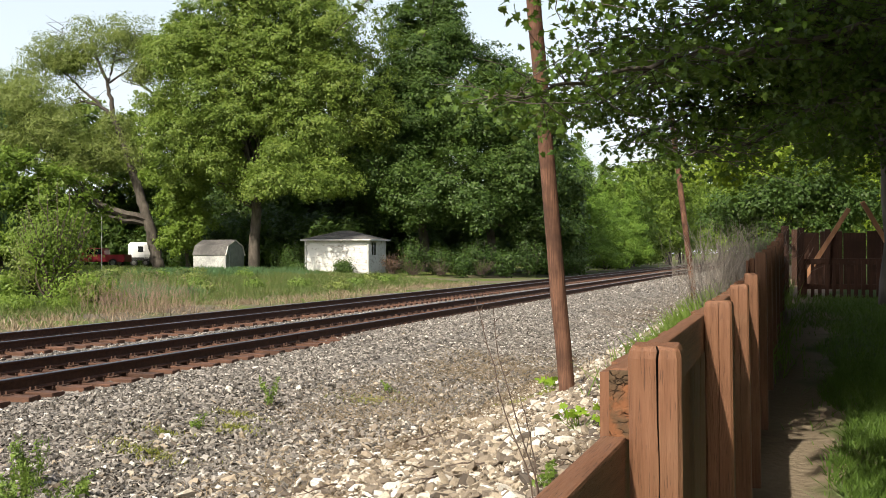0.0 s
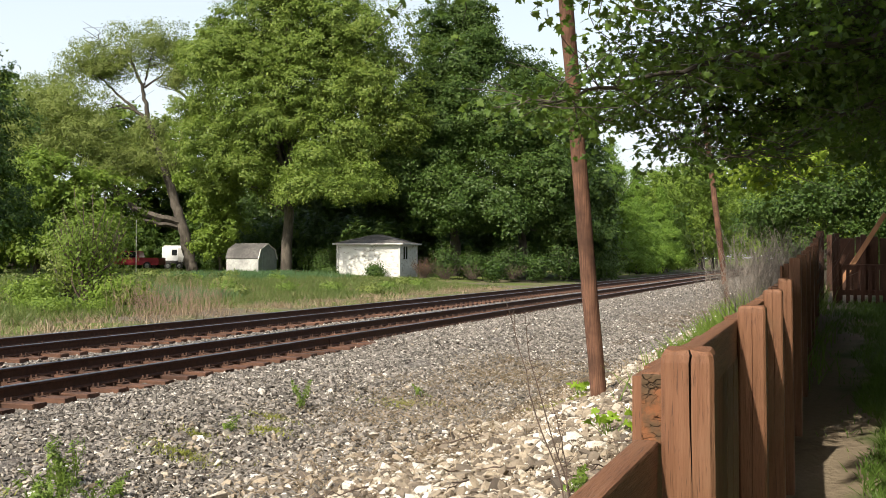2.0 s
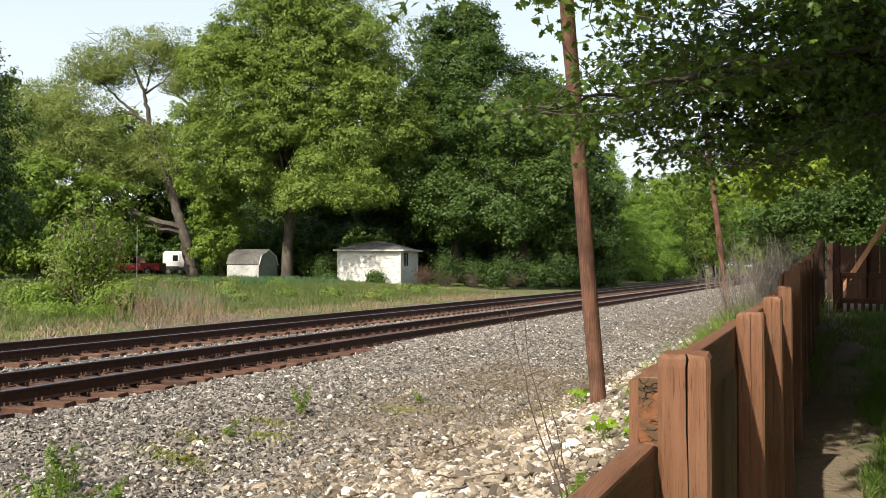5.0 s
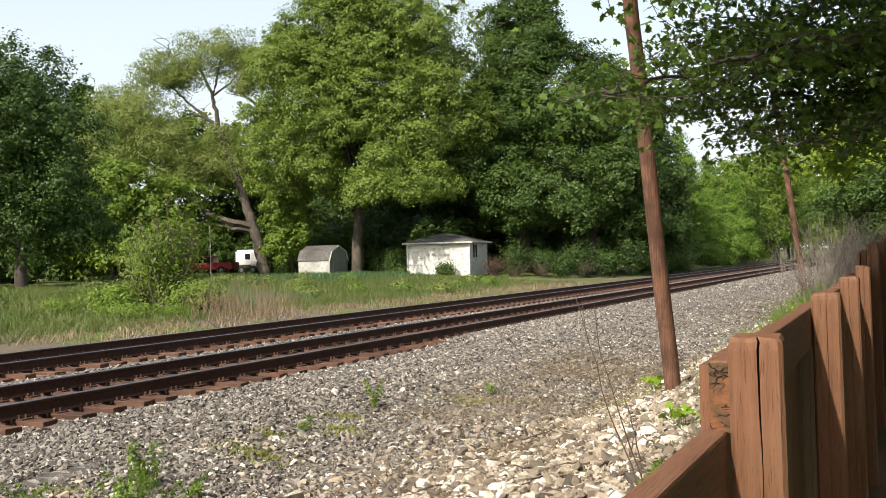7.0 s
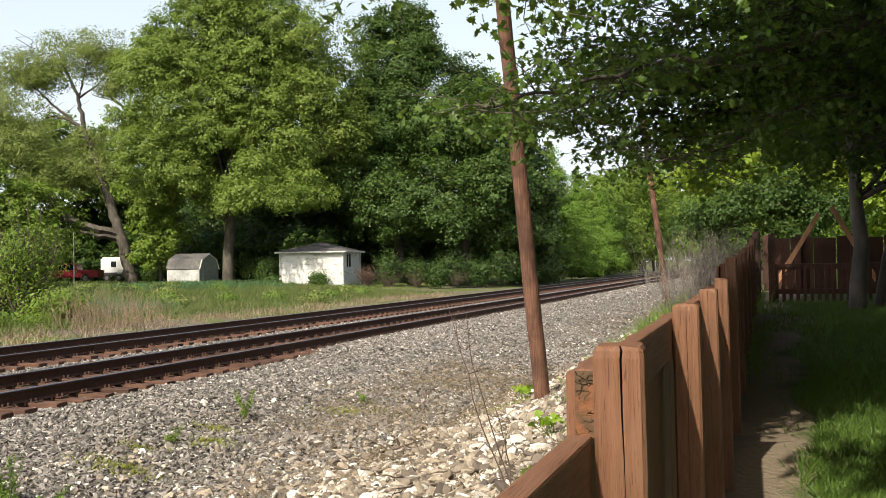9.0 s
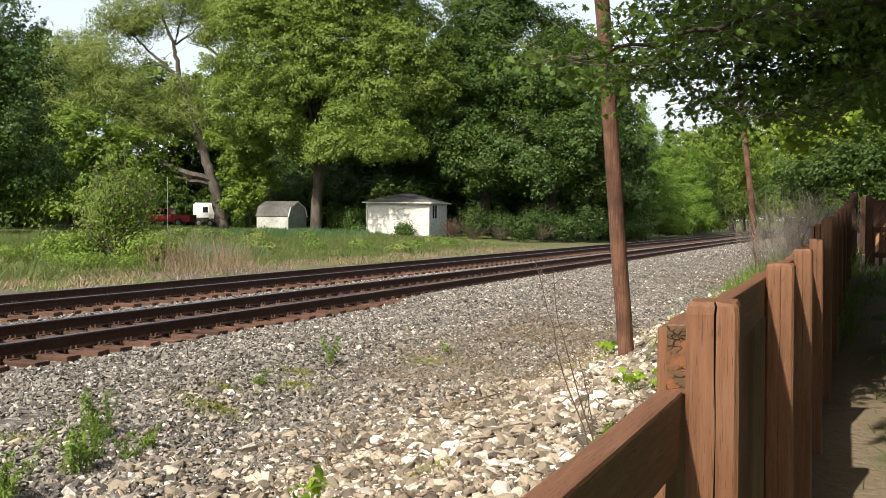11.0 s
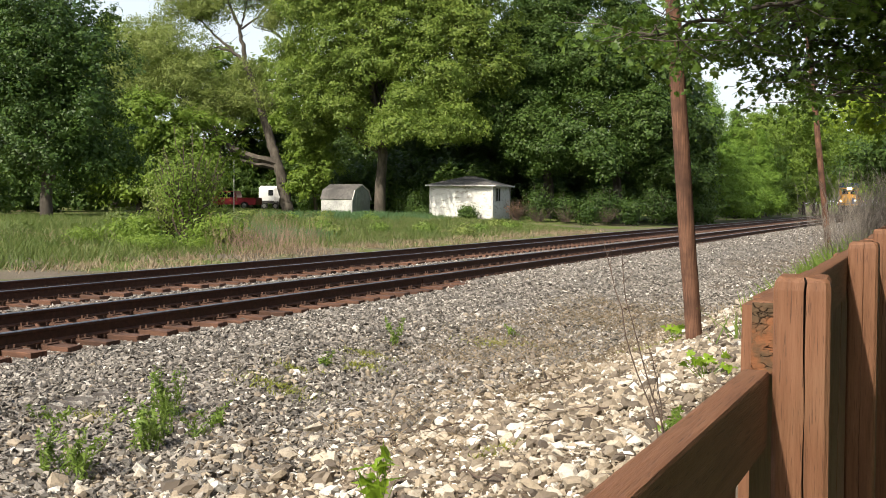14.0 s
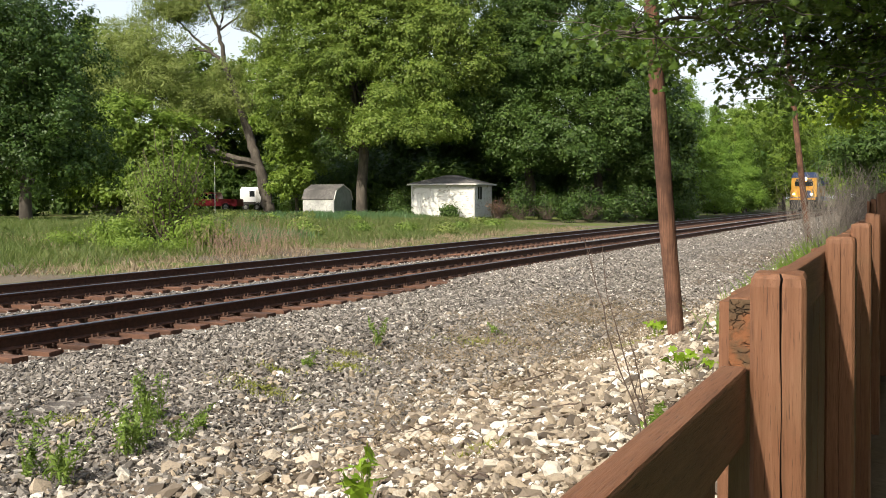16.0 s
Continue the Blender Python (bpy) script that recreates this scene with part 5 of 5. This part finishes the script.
SPRAYS = [(-5.8, 0.2, 3.15, 0.5, 260), (-5.4, 0.7, 3.2, 0.55, 420), (-4.9, 0.7, 3.2, 0.6, 620), (-4.4, 0.7, 3.1, 0.6, 620), (-5.2, 1.2, 2.85, 0.5, 340), (-4.7, 1.2, 2.85, 0.55, 330), (-4.2, 1.2, 2.75, 0.5, 300), (-5.6, 1.2, 2.85, 0.5, 260),
          (-6.0, 0.7, 2.95, 0.45, 320), (-6.25, 0.3, 3.0, 0.4, 260), (-6.3, 0.7, 2.65, 0.4, 300), (-6.0, 1.2, 2.5, 0.4, 260), (-5.75, 1.7, 2.4, 0.36, 220), (-6.6, 0.7, 2.62, 0.35, 230), (-6.9, 0.7, 2.6, 0.28, 90), (-4.1, 1.7, 2.3, 0.45, 320), (-3.6, 1.0, 2.9, 0.6, 420), (-5.0, 1.6, 2.5, 0.4, 90), (-5.6, 1.6, 2.62, 0.45, 200), (-5.2, 0.8, 3.0, 0.5, 300), (-4.6, 0.9, 2.95, 0.5, 300), (-5.35, 1.4, 2.6, 0.42, 230), (-4.9, 1.4, 2.62, 0.42, 200), (-5.8, 1.0, 2.9, 0.4, 200)]
wood, pts = [], []
for x, y, z, r, k in SPRAYS:
    knot = np.array([x + 0.55, y + 0.1, z + 0.16])
    wood.append((bent(knot + np.array([0.9, 0.1, 0.25]), knot, 4, 0.2), np.array([0.016, 0.013, 0.011, 0.009])))
    for q in range(k // 14):
        tip = np.array([x, y, z]) + rng.normal(0, 0.55, 3) * np.array([r, r, r * 0.5])
        ln = bent(knot + (tip - knot) * rng.uniform(0, 0.35), tip, 5, 0.3, 0.05)
        wood.append((ln, np.linspace(0.005, 0.0018, 5)))
        pts.append(tip + rng.normal(0, 0.08, (25, 3)) * np.array([1, 1, 0.7]))
v, f = tube_np(wood, 4)
tagged(part_me("twig_spray", mesh_np("twig_spray", v, f, [M_BARK]), oak), kind="stuff")
v, f = lobed_leaves(np.concatenate(pts), 0.052)
part_me("dense_leaves", mesh_np("dense_leaves", v, f, [M_OAK]), oak)
# many of these leaf masses hang out of view, placed to shade fence and yard
pts = crown_points([(-5.3, -1.2, 4.6, 1.5, 2.0, 0.5), (-3.4, -6.5, 5.0, 1.5, 2.2, 0.6), (-2.4, 2.9, 5.2, 3.0, 2.8, 0.8), (-2.1, 6.2, 6.0, 3.2, 2.8, 0.8), (-5.0, -2.0, 5.4, 1.8, 2.3, 0.8), (-4.7, -0.8, 4.9, 1.3, 2.4, 0.6), (0.6, -2.5, 6.4, 4.6, 6.2, 1.9), (1.2, 0.6, 5.3, 3.6, 3.8, 1.4), (1.0, 1.0, 8.6, 4.6, 6.0, 2.0), (-1.6, 3.4, 4.6, 2.2, 2.4, 1.0), (3.0, 4.0, 4.6, 4.0, 4.0, 1.6), (-2.4, 4.4, 7.0, 3.0, 2.8, 1.0), (0.5, 8.0, 8.4, 4.0, 3.4, 1.2)], 140000, 0.6)
v, f = leaf_quads(pts, 0.22, 0.6, 0.7)
part_me("crown", mesh_np("crown", v, f, [M_OAK]), oak)

# added leaf masses above the view, set along the sun's path to cast shade
pts, ways = boughs([(-2.8, 4.6, 7.3, 3.2, 2.8, 1.0), (1.0, 4.6, 7.4, 3.0, 2.8, 1.0), (-2.6, 8.4, 6.9, 3.0, 2.2, 0.9), (1.6, 8.6, 7.2, 3.0, 2.4, 1.0), (-6.0, -4.0, 6.4, 0.7, 1.6, 0.5), (-5.7, -1.0, 6.5, 1.1, 2.2, 0.7), (-5.7, 2.6, 6.7, 1.1, 2.2, 0.7)], 36000, 0.4, 30)
v, f = leaf_quads(pts, 0.26, 0.5, 0.7, out=ways)
part_me("unseen_shade_crown", mesh_np("unseen_shade_crown", v, f, [M_OAK]), oak)

# added trees out of view, blocking sky light from fence and yard
for x, y, w in ((9.5, -1.5, 4.6), (10.5, 9.0, 4.6), (6.0, -11.0, 4.4), (13.0, 18.0, 4.5)):
    tree("unseen_shade_tree", "added unseen tree that keeps sky light off the yard", (x, y, 0.2), 0.3, [(0, 0, 5.0, w, w, 2.6), (0, 0, 8.2, w * 0.85, w * 0.85, 2.6), (0, 0, 2.6, w * 0.9, w * 0.9, 1.2)], 9000, 0.5, M_OAK, 0.9, limbs=10)
tree("yard_tree", "dark shade tree standing in the yard", (1.16, 18.1, 0.75), 0.13, [(0.4, 0.3, 3.6, 2.0, 2.0, 1.1), (0.2, 0.2, 4.8, 2.4, 2.4, 1.2), (2.0, 0.5, 3.4, 1.6, 1.8, 1.0), (-0.4, 1.4, 3.1, 1.2, 1.6, 0.6), (0.8, 2.4, 3.7, 2.8, 1.5, 0.8), (3.6, 1.0, 4.0, 2.2, 2.4, 1.6), (1.5, -0.5, 5.6, 3.0, 2.6, 1.2)], 44000, 0.14, M_OAK, 0.4, limbs=16)
tree("yard_tree", "dark shade tree standing in the yard", (1.44, 18.4, 0.75), 0.075, [(1.2, 0.8, 3.4, 1.6, 1.6, 1.0), (0.6, 0.4, 4.6, 1.6, 1.6, 1.0)], 9000, 0.14, M_OAK, 0.4, lean=(0.8, 0.3), limbs=12)
# the yellow-green glow of this tree is partly in its brightened leaf colour
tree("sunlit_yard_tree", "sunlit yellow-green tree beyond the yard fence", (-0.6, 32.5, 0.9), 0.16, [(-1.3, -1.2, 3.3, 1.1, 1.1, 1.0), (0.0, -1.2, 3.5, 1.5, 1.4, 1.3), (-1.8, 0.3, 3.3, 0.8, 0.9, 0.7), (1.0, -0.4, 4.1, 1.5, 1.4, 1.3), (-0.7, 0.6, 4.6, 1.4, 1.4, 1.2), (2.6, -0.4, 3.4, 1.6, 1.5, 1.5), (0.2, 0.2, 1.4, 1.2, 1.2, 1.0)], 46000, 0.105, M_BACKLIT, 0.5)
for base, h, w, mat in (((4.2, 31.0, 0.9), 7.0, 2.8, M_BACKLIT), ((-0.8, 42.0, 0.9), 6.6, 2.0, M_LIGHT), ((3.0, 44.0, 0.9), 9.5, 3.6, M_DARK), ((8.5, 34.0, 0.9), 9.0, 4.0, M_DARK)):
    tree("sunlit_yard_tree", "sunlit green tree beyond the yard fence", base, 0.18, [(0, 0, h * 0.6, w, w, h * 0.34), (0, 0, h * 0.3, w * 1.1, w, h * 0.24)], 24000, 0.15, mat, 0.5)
for base, h, w in (((-1.2, 72, 0.9), 8.5, 2.4), ((0.5, 84, 0.9), 10.5, 3.6), ((4, 70, 0.9), 10, 4), ((-0.5, 112, 0.9), 12, 5)):
    tree("line_side_tree", "green tree on the near bank of the line", base, 0.2, [(0, 0, h * 0.6, w, w, h * 0.36), (0, 0, h * 0.28, w * 1.1, w, h * 0.25)], 26000, 0.19, M_DARK, 0.7)
tree("dark_pine", "soft dark green evergreen behind the yard fence", (-0.4, 26.0, 0.9), 0.12, [(-0.5, 0, 1.8, 0.95, 0.8, 0.5), (0.4, 0, 2.1, 1.0, 0.8, 0.5), (-1.2, 0, 1.5, 0.8, 0.7, 0.45), (1.4, 0.2, 1.7, 0.9, 0.8, 0.5), (0.3, 0.2, 0.9, 1.6, 0.8, 0.6)], 26000, 0.075, M_DARK, 0.34)

# ==== grass ====


def blades(p, h, mat, name, label, lean=0.35, width=0.012):
    n = len(p)
    z = ground_z(p[:, 0], p[:, 1])
    b = np.concatenate([p, (z - 0.01)[:, None]], 1)
    a = rng.uniform(0, 6.28, n)
    side = np.stack([np.cos(a), np.sin(a), 0 * a], -1) * (width * rng.uniform(0.6, 1.4, n))[:, None]
    tip = b + np.stack([rng.normal(0, lean, n), rng.normal(0, lean, n), np.ones(n)], -1) * h[:, None]
    mid = b + (tip - b) * 0.55 + np.array([0, 0, 0.06]) * h[:, None]
    far = p[:, 0].mean() < -12
    v = np.stack([b - side, b + side, tip] if far else [b - side, b + side, mid + side * 0.7, tip, mid - side * 0.7], 1)
    k = v.shape[1]
    return tagged(part_me(name, mesh_np(name, v.reshape(-1, 3), np.arange(k * n).reshape(n, k), [mat])), label, "grass", kind="stuff")


def clumped(n, x0, x1, y0, y1, spread, per=30):
    c = field(n // per, x0, x1, y0, y1)
    return np.repeat(c, per, 0) + rng.normal(0, spread, (len(c) * per, 2))


M_BLUEGRASS = leaf_material("bluish_grass", [(0.1, (0.04, 0.09, 0.035)), (0.5, (0.075, 0.15, 0.06)), (0.9, (0.13, 0.21, 0.085))], 0.3)
M_LAWN = leaf_material("lawn_blade", [(0.1, (0.05, 0.10, 0.015)), (0.5, (0.085, 0.15, 0.025)), (0.9, (0.13, 0.20, 0.035))], 0.3)
p = np.concatenate([clumped(52000, 0.1, 2.6, 5.0, 12, 0.16), clumped(26000, -0.1, 4, 11, 19.2, 0.25)])
p = p[(p[:, 0] > -0.25) & ~((p[:, 0] < 0.16 + 0.1 * np.sin(2.3 * p[:, 1])) & (p[:, 1] < 15) & (rng.uniform(0, 1, len(p)) < 0.95))]
blades(p, rng.uniform(0.03, 0.10, len(p)), M_LAWN, "yard_grass", "patchy green lawn grass in the shaded yard", 0.6, 0.006)
p = clumped(11000, -1.9, -0.45, 7.5, 21, 0.16)
p = p[p[:, 1] > 10.5]
blades(p, rng.uniform(0.15, 0.38, len(p)), M_WEED, "fence_grass", "bright green grass growing along the fence", 0.4, 0.007)
p = np.concatenate([clumped(80000, -34, -20.5, 18, 64, 0.5, 60), clumped(46000, -48, -26, 34, 70, 0.7, 60)])
blades(p, rng.uniform(0.08, 0.32, len(p)) * np.where(p[:, 1] > 58, 0.8, 1), M_GRASS, "meadow_grass", "green meadow grass beyond the tracks", 0.6, 0.017)
p = np.concatenate([clumped(7000, -30, -18.6, 24, 62, 0.4), clumped(6000, -21, -17.8, 18, 60, 0.35)])
blades(p, rng.uniform(0.06, 0.26, len(p)), M_STRAW, "dry_grass_tufts", "straw-coloured dry grass beside the tracks", 0.6, 0.014)
p = np.concatenate([clumped(9000, -38, -30, 50, 62, 0.6, 60), clumped(3000, -27, -23, 30, 38, 0.4, 60)])
blades(p, rng.uniform(0.2, 0.55, len(p)), M_BLUEGRASS, "tall_blue_grass", "clumps of tall bluish-green grass in the meadow", 0.4, 0.02)
p = clumped(6000, -66, -52, 71, 78, 0.7)
blades(p, rng.uniform(0.12, 0.4, len(p)), M_GRASS, "tall_meadow_grass", "tall uncut grass before the parked vehicles", 0.3, 0.03)
p = np.concatenate([clumped(1300, -4.6, -3.0, 6.5, 12, 0.25), clumped(5200, -6.2, -3.6, 11, 19, 0.3)])
blades(p, rng.uniform(0.03, 0.12, len(p)), M_STRAW, "ditch_straw", "dry straw lying in the gravel", 1.6, 0.005)

for q in range(34):
    x, y = rng.uniform(-38, -20.5), rng.uniform(22, 60)
    h = rng.uniform(0.22, 0.6)
    shrub("meadow_weed", "clump of tall green weeds in the meadow", (x, y, float(ground_z(x, y))), h * 1.3, h, 1500, 0.06 + 0.001 * y, (M_WEED, M_GRASS, M_WILLOW)[q % 3], 24, clump=0.13, fill=0.95)

# ==== dead brush on the bank ====


def brush(name, label, x0, x1, y0, y1, n, h0, h1, r=0.004, splay=0.28, mat=M_TWIG):
    th = empty(name, pose(0, 0, 0), label, "brush")
    paths = []
    for q in range(n):
        x, y = rng.uniform(x0, x1), rng.uniform(y0, y1)
        z = float(ground_z(x, y))
        h = rng.uniform(h0, h1)
        tip = np.array([x + rng.normal(0, splay) * h, y + rng.normal(0, splay) * h, z + h])
        ln = bent((x, y, z - 0.03), tip, 5, 0.18)
        paths.append((ln, np.linspace(r, r * 0.35, 5)))
        for s in range(3):
            o = ln[rng.integers(2, 5)]
            paths.append((bent(o, o + rng.normal(0, 0.10, 3) * np.array([1, 1, 0.6]) + np.array([0, 0, 0.22]), 3, 0.1), np.array([r * 0.6, r * 0.45, r * 0.3])))
    v, f = tube_np(paths, 3)
    tagged(part_me("twig_thicket", mesh_np("twig_thicket", v, f, [mat]), th), kind="stuff")
    return th


brush("dead_brush", "thicket of bare grey dead stems on the bank", -1.35, -0.55, 13.5, 20, 400, 0.6, 1.2)
brush("dead_brush", "thicket of bare grey dead stems on the bank", -2.6, -1.2, 19, 30, 160, 0.6, 1.1, 0.006)
brush("dry_weeds", "dry pinkish-brown weed stalks beside the far track", -20.9, -19.0, 26.5, 31, 260, 0.4, 1.1, 0.005, 0.3, M_STALK)

sap = empty("bare_sapling", pose(-1.52, 6.16, 0.03), "thin dark bare sapling stems among the rocks", "sapling")
for line in ([(0.02, 0, -0.1), (0.0, 0.02, 0.25), (-0.12, 0.05, 0.56), (-0.25, 0.1, 0.93), (-0.29, 0.09, 1.26)], [(0.03, -0.01, -0.1), (-0.04, -0.01, 0.28), (-0.17, 0.03, 0.57), (-0.3, 0.06, 1.0), (-0.39, 0.06, 1.30)], [(0.05, 0, -0.1), (0.0, 0, 0.2), (-0.03, 0, 0.5), (-0.1, 0.02, 0.72)]):
    ln = np.array(line)
    tt = np.linspace(0, len(ln) - 1, 14)
    ln = np.stack([np.interp(tt, np.arange(len(ln)), ln[:, a]) for a in range(3)], -1) + rng.normal(0, 0.004, (14, 3))
    v, f = tube_np([(ln, np.linspace(0.006, 0.002, 14))] + [(bent(ln[k], ln[k] + rng.normal(0, 0.05, 3) + np.array([0, 0, 0.06]), 3), np.array([0.003, 0.002, 0.001])) for k in range(5, 13)], 4)
    part_me("stem", mesh_np("stem", v, f, [M_STEM]), sap)

# ==== fallen sticks on the rubble ====
for q in range(16):
    x, y, a, L = rng.uniform(-4.4, -1.1), rng.uniform(5.2, 14.0), rng.uniform(0, 6.28), rng.uniform(0.25, 0.8)
    th = empty("fallen_stick", pose(x, y, float(ground_z(x, y)) + 0.045), "thin dark fallen stick lying on the stones", "stick", "fallen sticks")
    d = np.array([math.cos(a), math.sin(a), 0.0]) * L
    d[2] = float(ground_z(x + d[0], y + d[1]) - ground_z(x, y)) + 0.03
    ln = bent((0, 0, 0), d, 7, 0.3)
    fork = bent(ln[3], ln[3] + rng.normal(0, 0.08, 3) * np.array([1, 1, 0.3]) + d * 0.25, 4, 0.2)
    v, f = tube_np([(ln, np.linspace(0.008, 0.003, 7))], 5)
    stick = part_me("shaft", mesh_np("shaft", v, f, [M_STEM]), th)
    v, f = tube_np([(fork, np.linspace(0.004, 0.0015, 4))], 4)
    part_me("side_twig", mesh_np("side_twig", v, f, [M_STEM]), stick)

# ==== weeds and seedlings in the gravel ====


def weed(x, y, h, n, r=0.10, size=0.056):
    h *= 1.35
    th = empty("leafy_weed", pose(x, y, float(ground_z(x, y))), "bright green leafy weed growing in the ballast", "weed", "weeds in the gravel")
    paths, pts = [], []
    for s in range(max(3, n // 40)):
        tip = np.array([rng.normal(0, r), rng.normal(0, r), h * rng.uniform(0.55, 1.0)])
        ln = bent((rng.normal(0, r * 0.6), rng.normal(0, r * 0.6), -0.02), tip, 5, 0.15)
        paths.append((ln, np.linspace(0.005, 0.002, 5)))
        t = rng.uniform(0.15, 1, 40)[:, None]
        pts.append(ln[0] + (tip - ln[0]) * t + rng.normal(0, 0.026, (40, 3)) * (1.25 - t))
    v, f = tube_np(paths, 4)
    tagged(part_me("stalk", mesh_np("stalk", v, f, [M_WEED]), th), kind="stuff")
    v, f = leaf_quads(np.concatenate(pts), size, 0.2, 0.22)
    part_me("foliage", mesh_np("foliage", v, f, [M_WEED]), th)


for x, y, h, n in ((-6.1, 7.35, 0.34, 520), (-5.5, 6.45, 0.34, 480), (-5.75, 6.8, 0.28, 320), (-5.29, 5.52, 0.32, 360), (-5.54, 5.51, 0.25, 240), (-5.41, 7.12, 0.2, 200), (-5.35, 6.82, 0.16, 120), (-6.4, 12.06, 0.28, 240),
                   (-6.21, 10.06, 0.14, 120), (-5.43, 13.6, 0.16, 120), (-6.7, 6.6, 0.14, 120), (-1.62, 7.0, 0.10, 120), (-1.40, 7.5, 0.12, 120)):
    weed(x, y, h, n)


def moss(x, y, r, n):
    a, q = rng.uniform(0, 6.28, n), r * np.abs(rng.normal(0, 0.5, n))
    p = np.stack([x + np.cos(a) * q * 1.6, y + np.sin(a) * q], -1)
    blades(p, rng.uniform(0.02, 0.07, n), M_MOSS, "low_weed_patch", "low yellow-green weed patch on the gravel", 0.8, 0.006)


M_MOSS = leaf_material("yellow_green_weed", [(0.1, (0.15, 0.18, 0.03)), (0.5, (0.24, 0.26, 0.05)), (0.9, (0.34, 0.32, 0.09))], 0.3)
for x, y, r, n in ((-5.99, 8.83, 0.34, 900), (-6.26, 11.08, 0.25, 500), (-5.87, 10.27, 0.3, 600), (-5.4, 13.0, 0.5, 700), (-3.2, 13.2, 0.35, 500), (-6.5, 6.85, 0.18, 250), (-2.8, 6.78, 0.15, 200), (-6.3, 9.6, 0.2, 200)):
    moss(x, y, r, n)


def seedling(x, y, h, n, size, label):
    th = empty("maple_seedling", pose(x, y, float(ground_z(x, y))), label, "seedling", "seedlings")
    pts, paths = [], []
    for s in range(n):
        tip = np.array([rng.normal(0, 0.09), rng.normal(0, 0.09), h * rng.uniform(0.5, 1.0)])
        paths.append((bent((0, 0, -0.05), tip, 4, 0.1), np.linspace(0.004, 0.002, 4)))
        pts.append(tip)
    v, f = tube_np(paths, 4)
    tagged(part_me("stalk", mesh_np("stalk", v, f, [M_WEED]), th), kind="stuff")
    v, f = lobed_leaves(np.array(pts), size, 0.1)
    part_me("foliage", mesh_np("foliage", v, f, [M_SEED]), th)


M_SEED = leaf_material("fresh_maple_leaf", [(0.1, (0.16, 0.28, 0.02)), (0.5, (0.24, 0.38, 0.03)), (0.9, (0.32, 0.45, 0.05))], 0.45)
seedling(-1.80, 8.7, 0.2, 18, 0.10, "fresh bright green maple seedling among the rocks")
seedling(-2.75, 5.05, 0.42, 14, 0.13, "fresh green maple seedling with broad leaves")
seedling(-3.15, 13.4, 0.2, 16, 0.12, "low yellow-green seedling at the pole's foot")

# ==== what moves ====


def motions():
    rows = []
    for q in range(17):
        y = 426.0 - 18.0 * q
        rows.append((float(q), pose(FAR_X + drift(y), y, RAIL_TOP, 0, 0, -math.degrees(math.atan(max(y - BEND, 0.0) / RADIUS)))))
    walk(loco, rows)


motions()
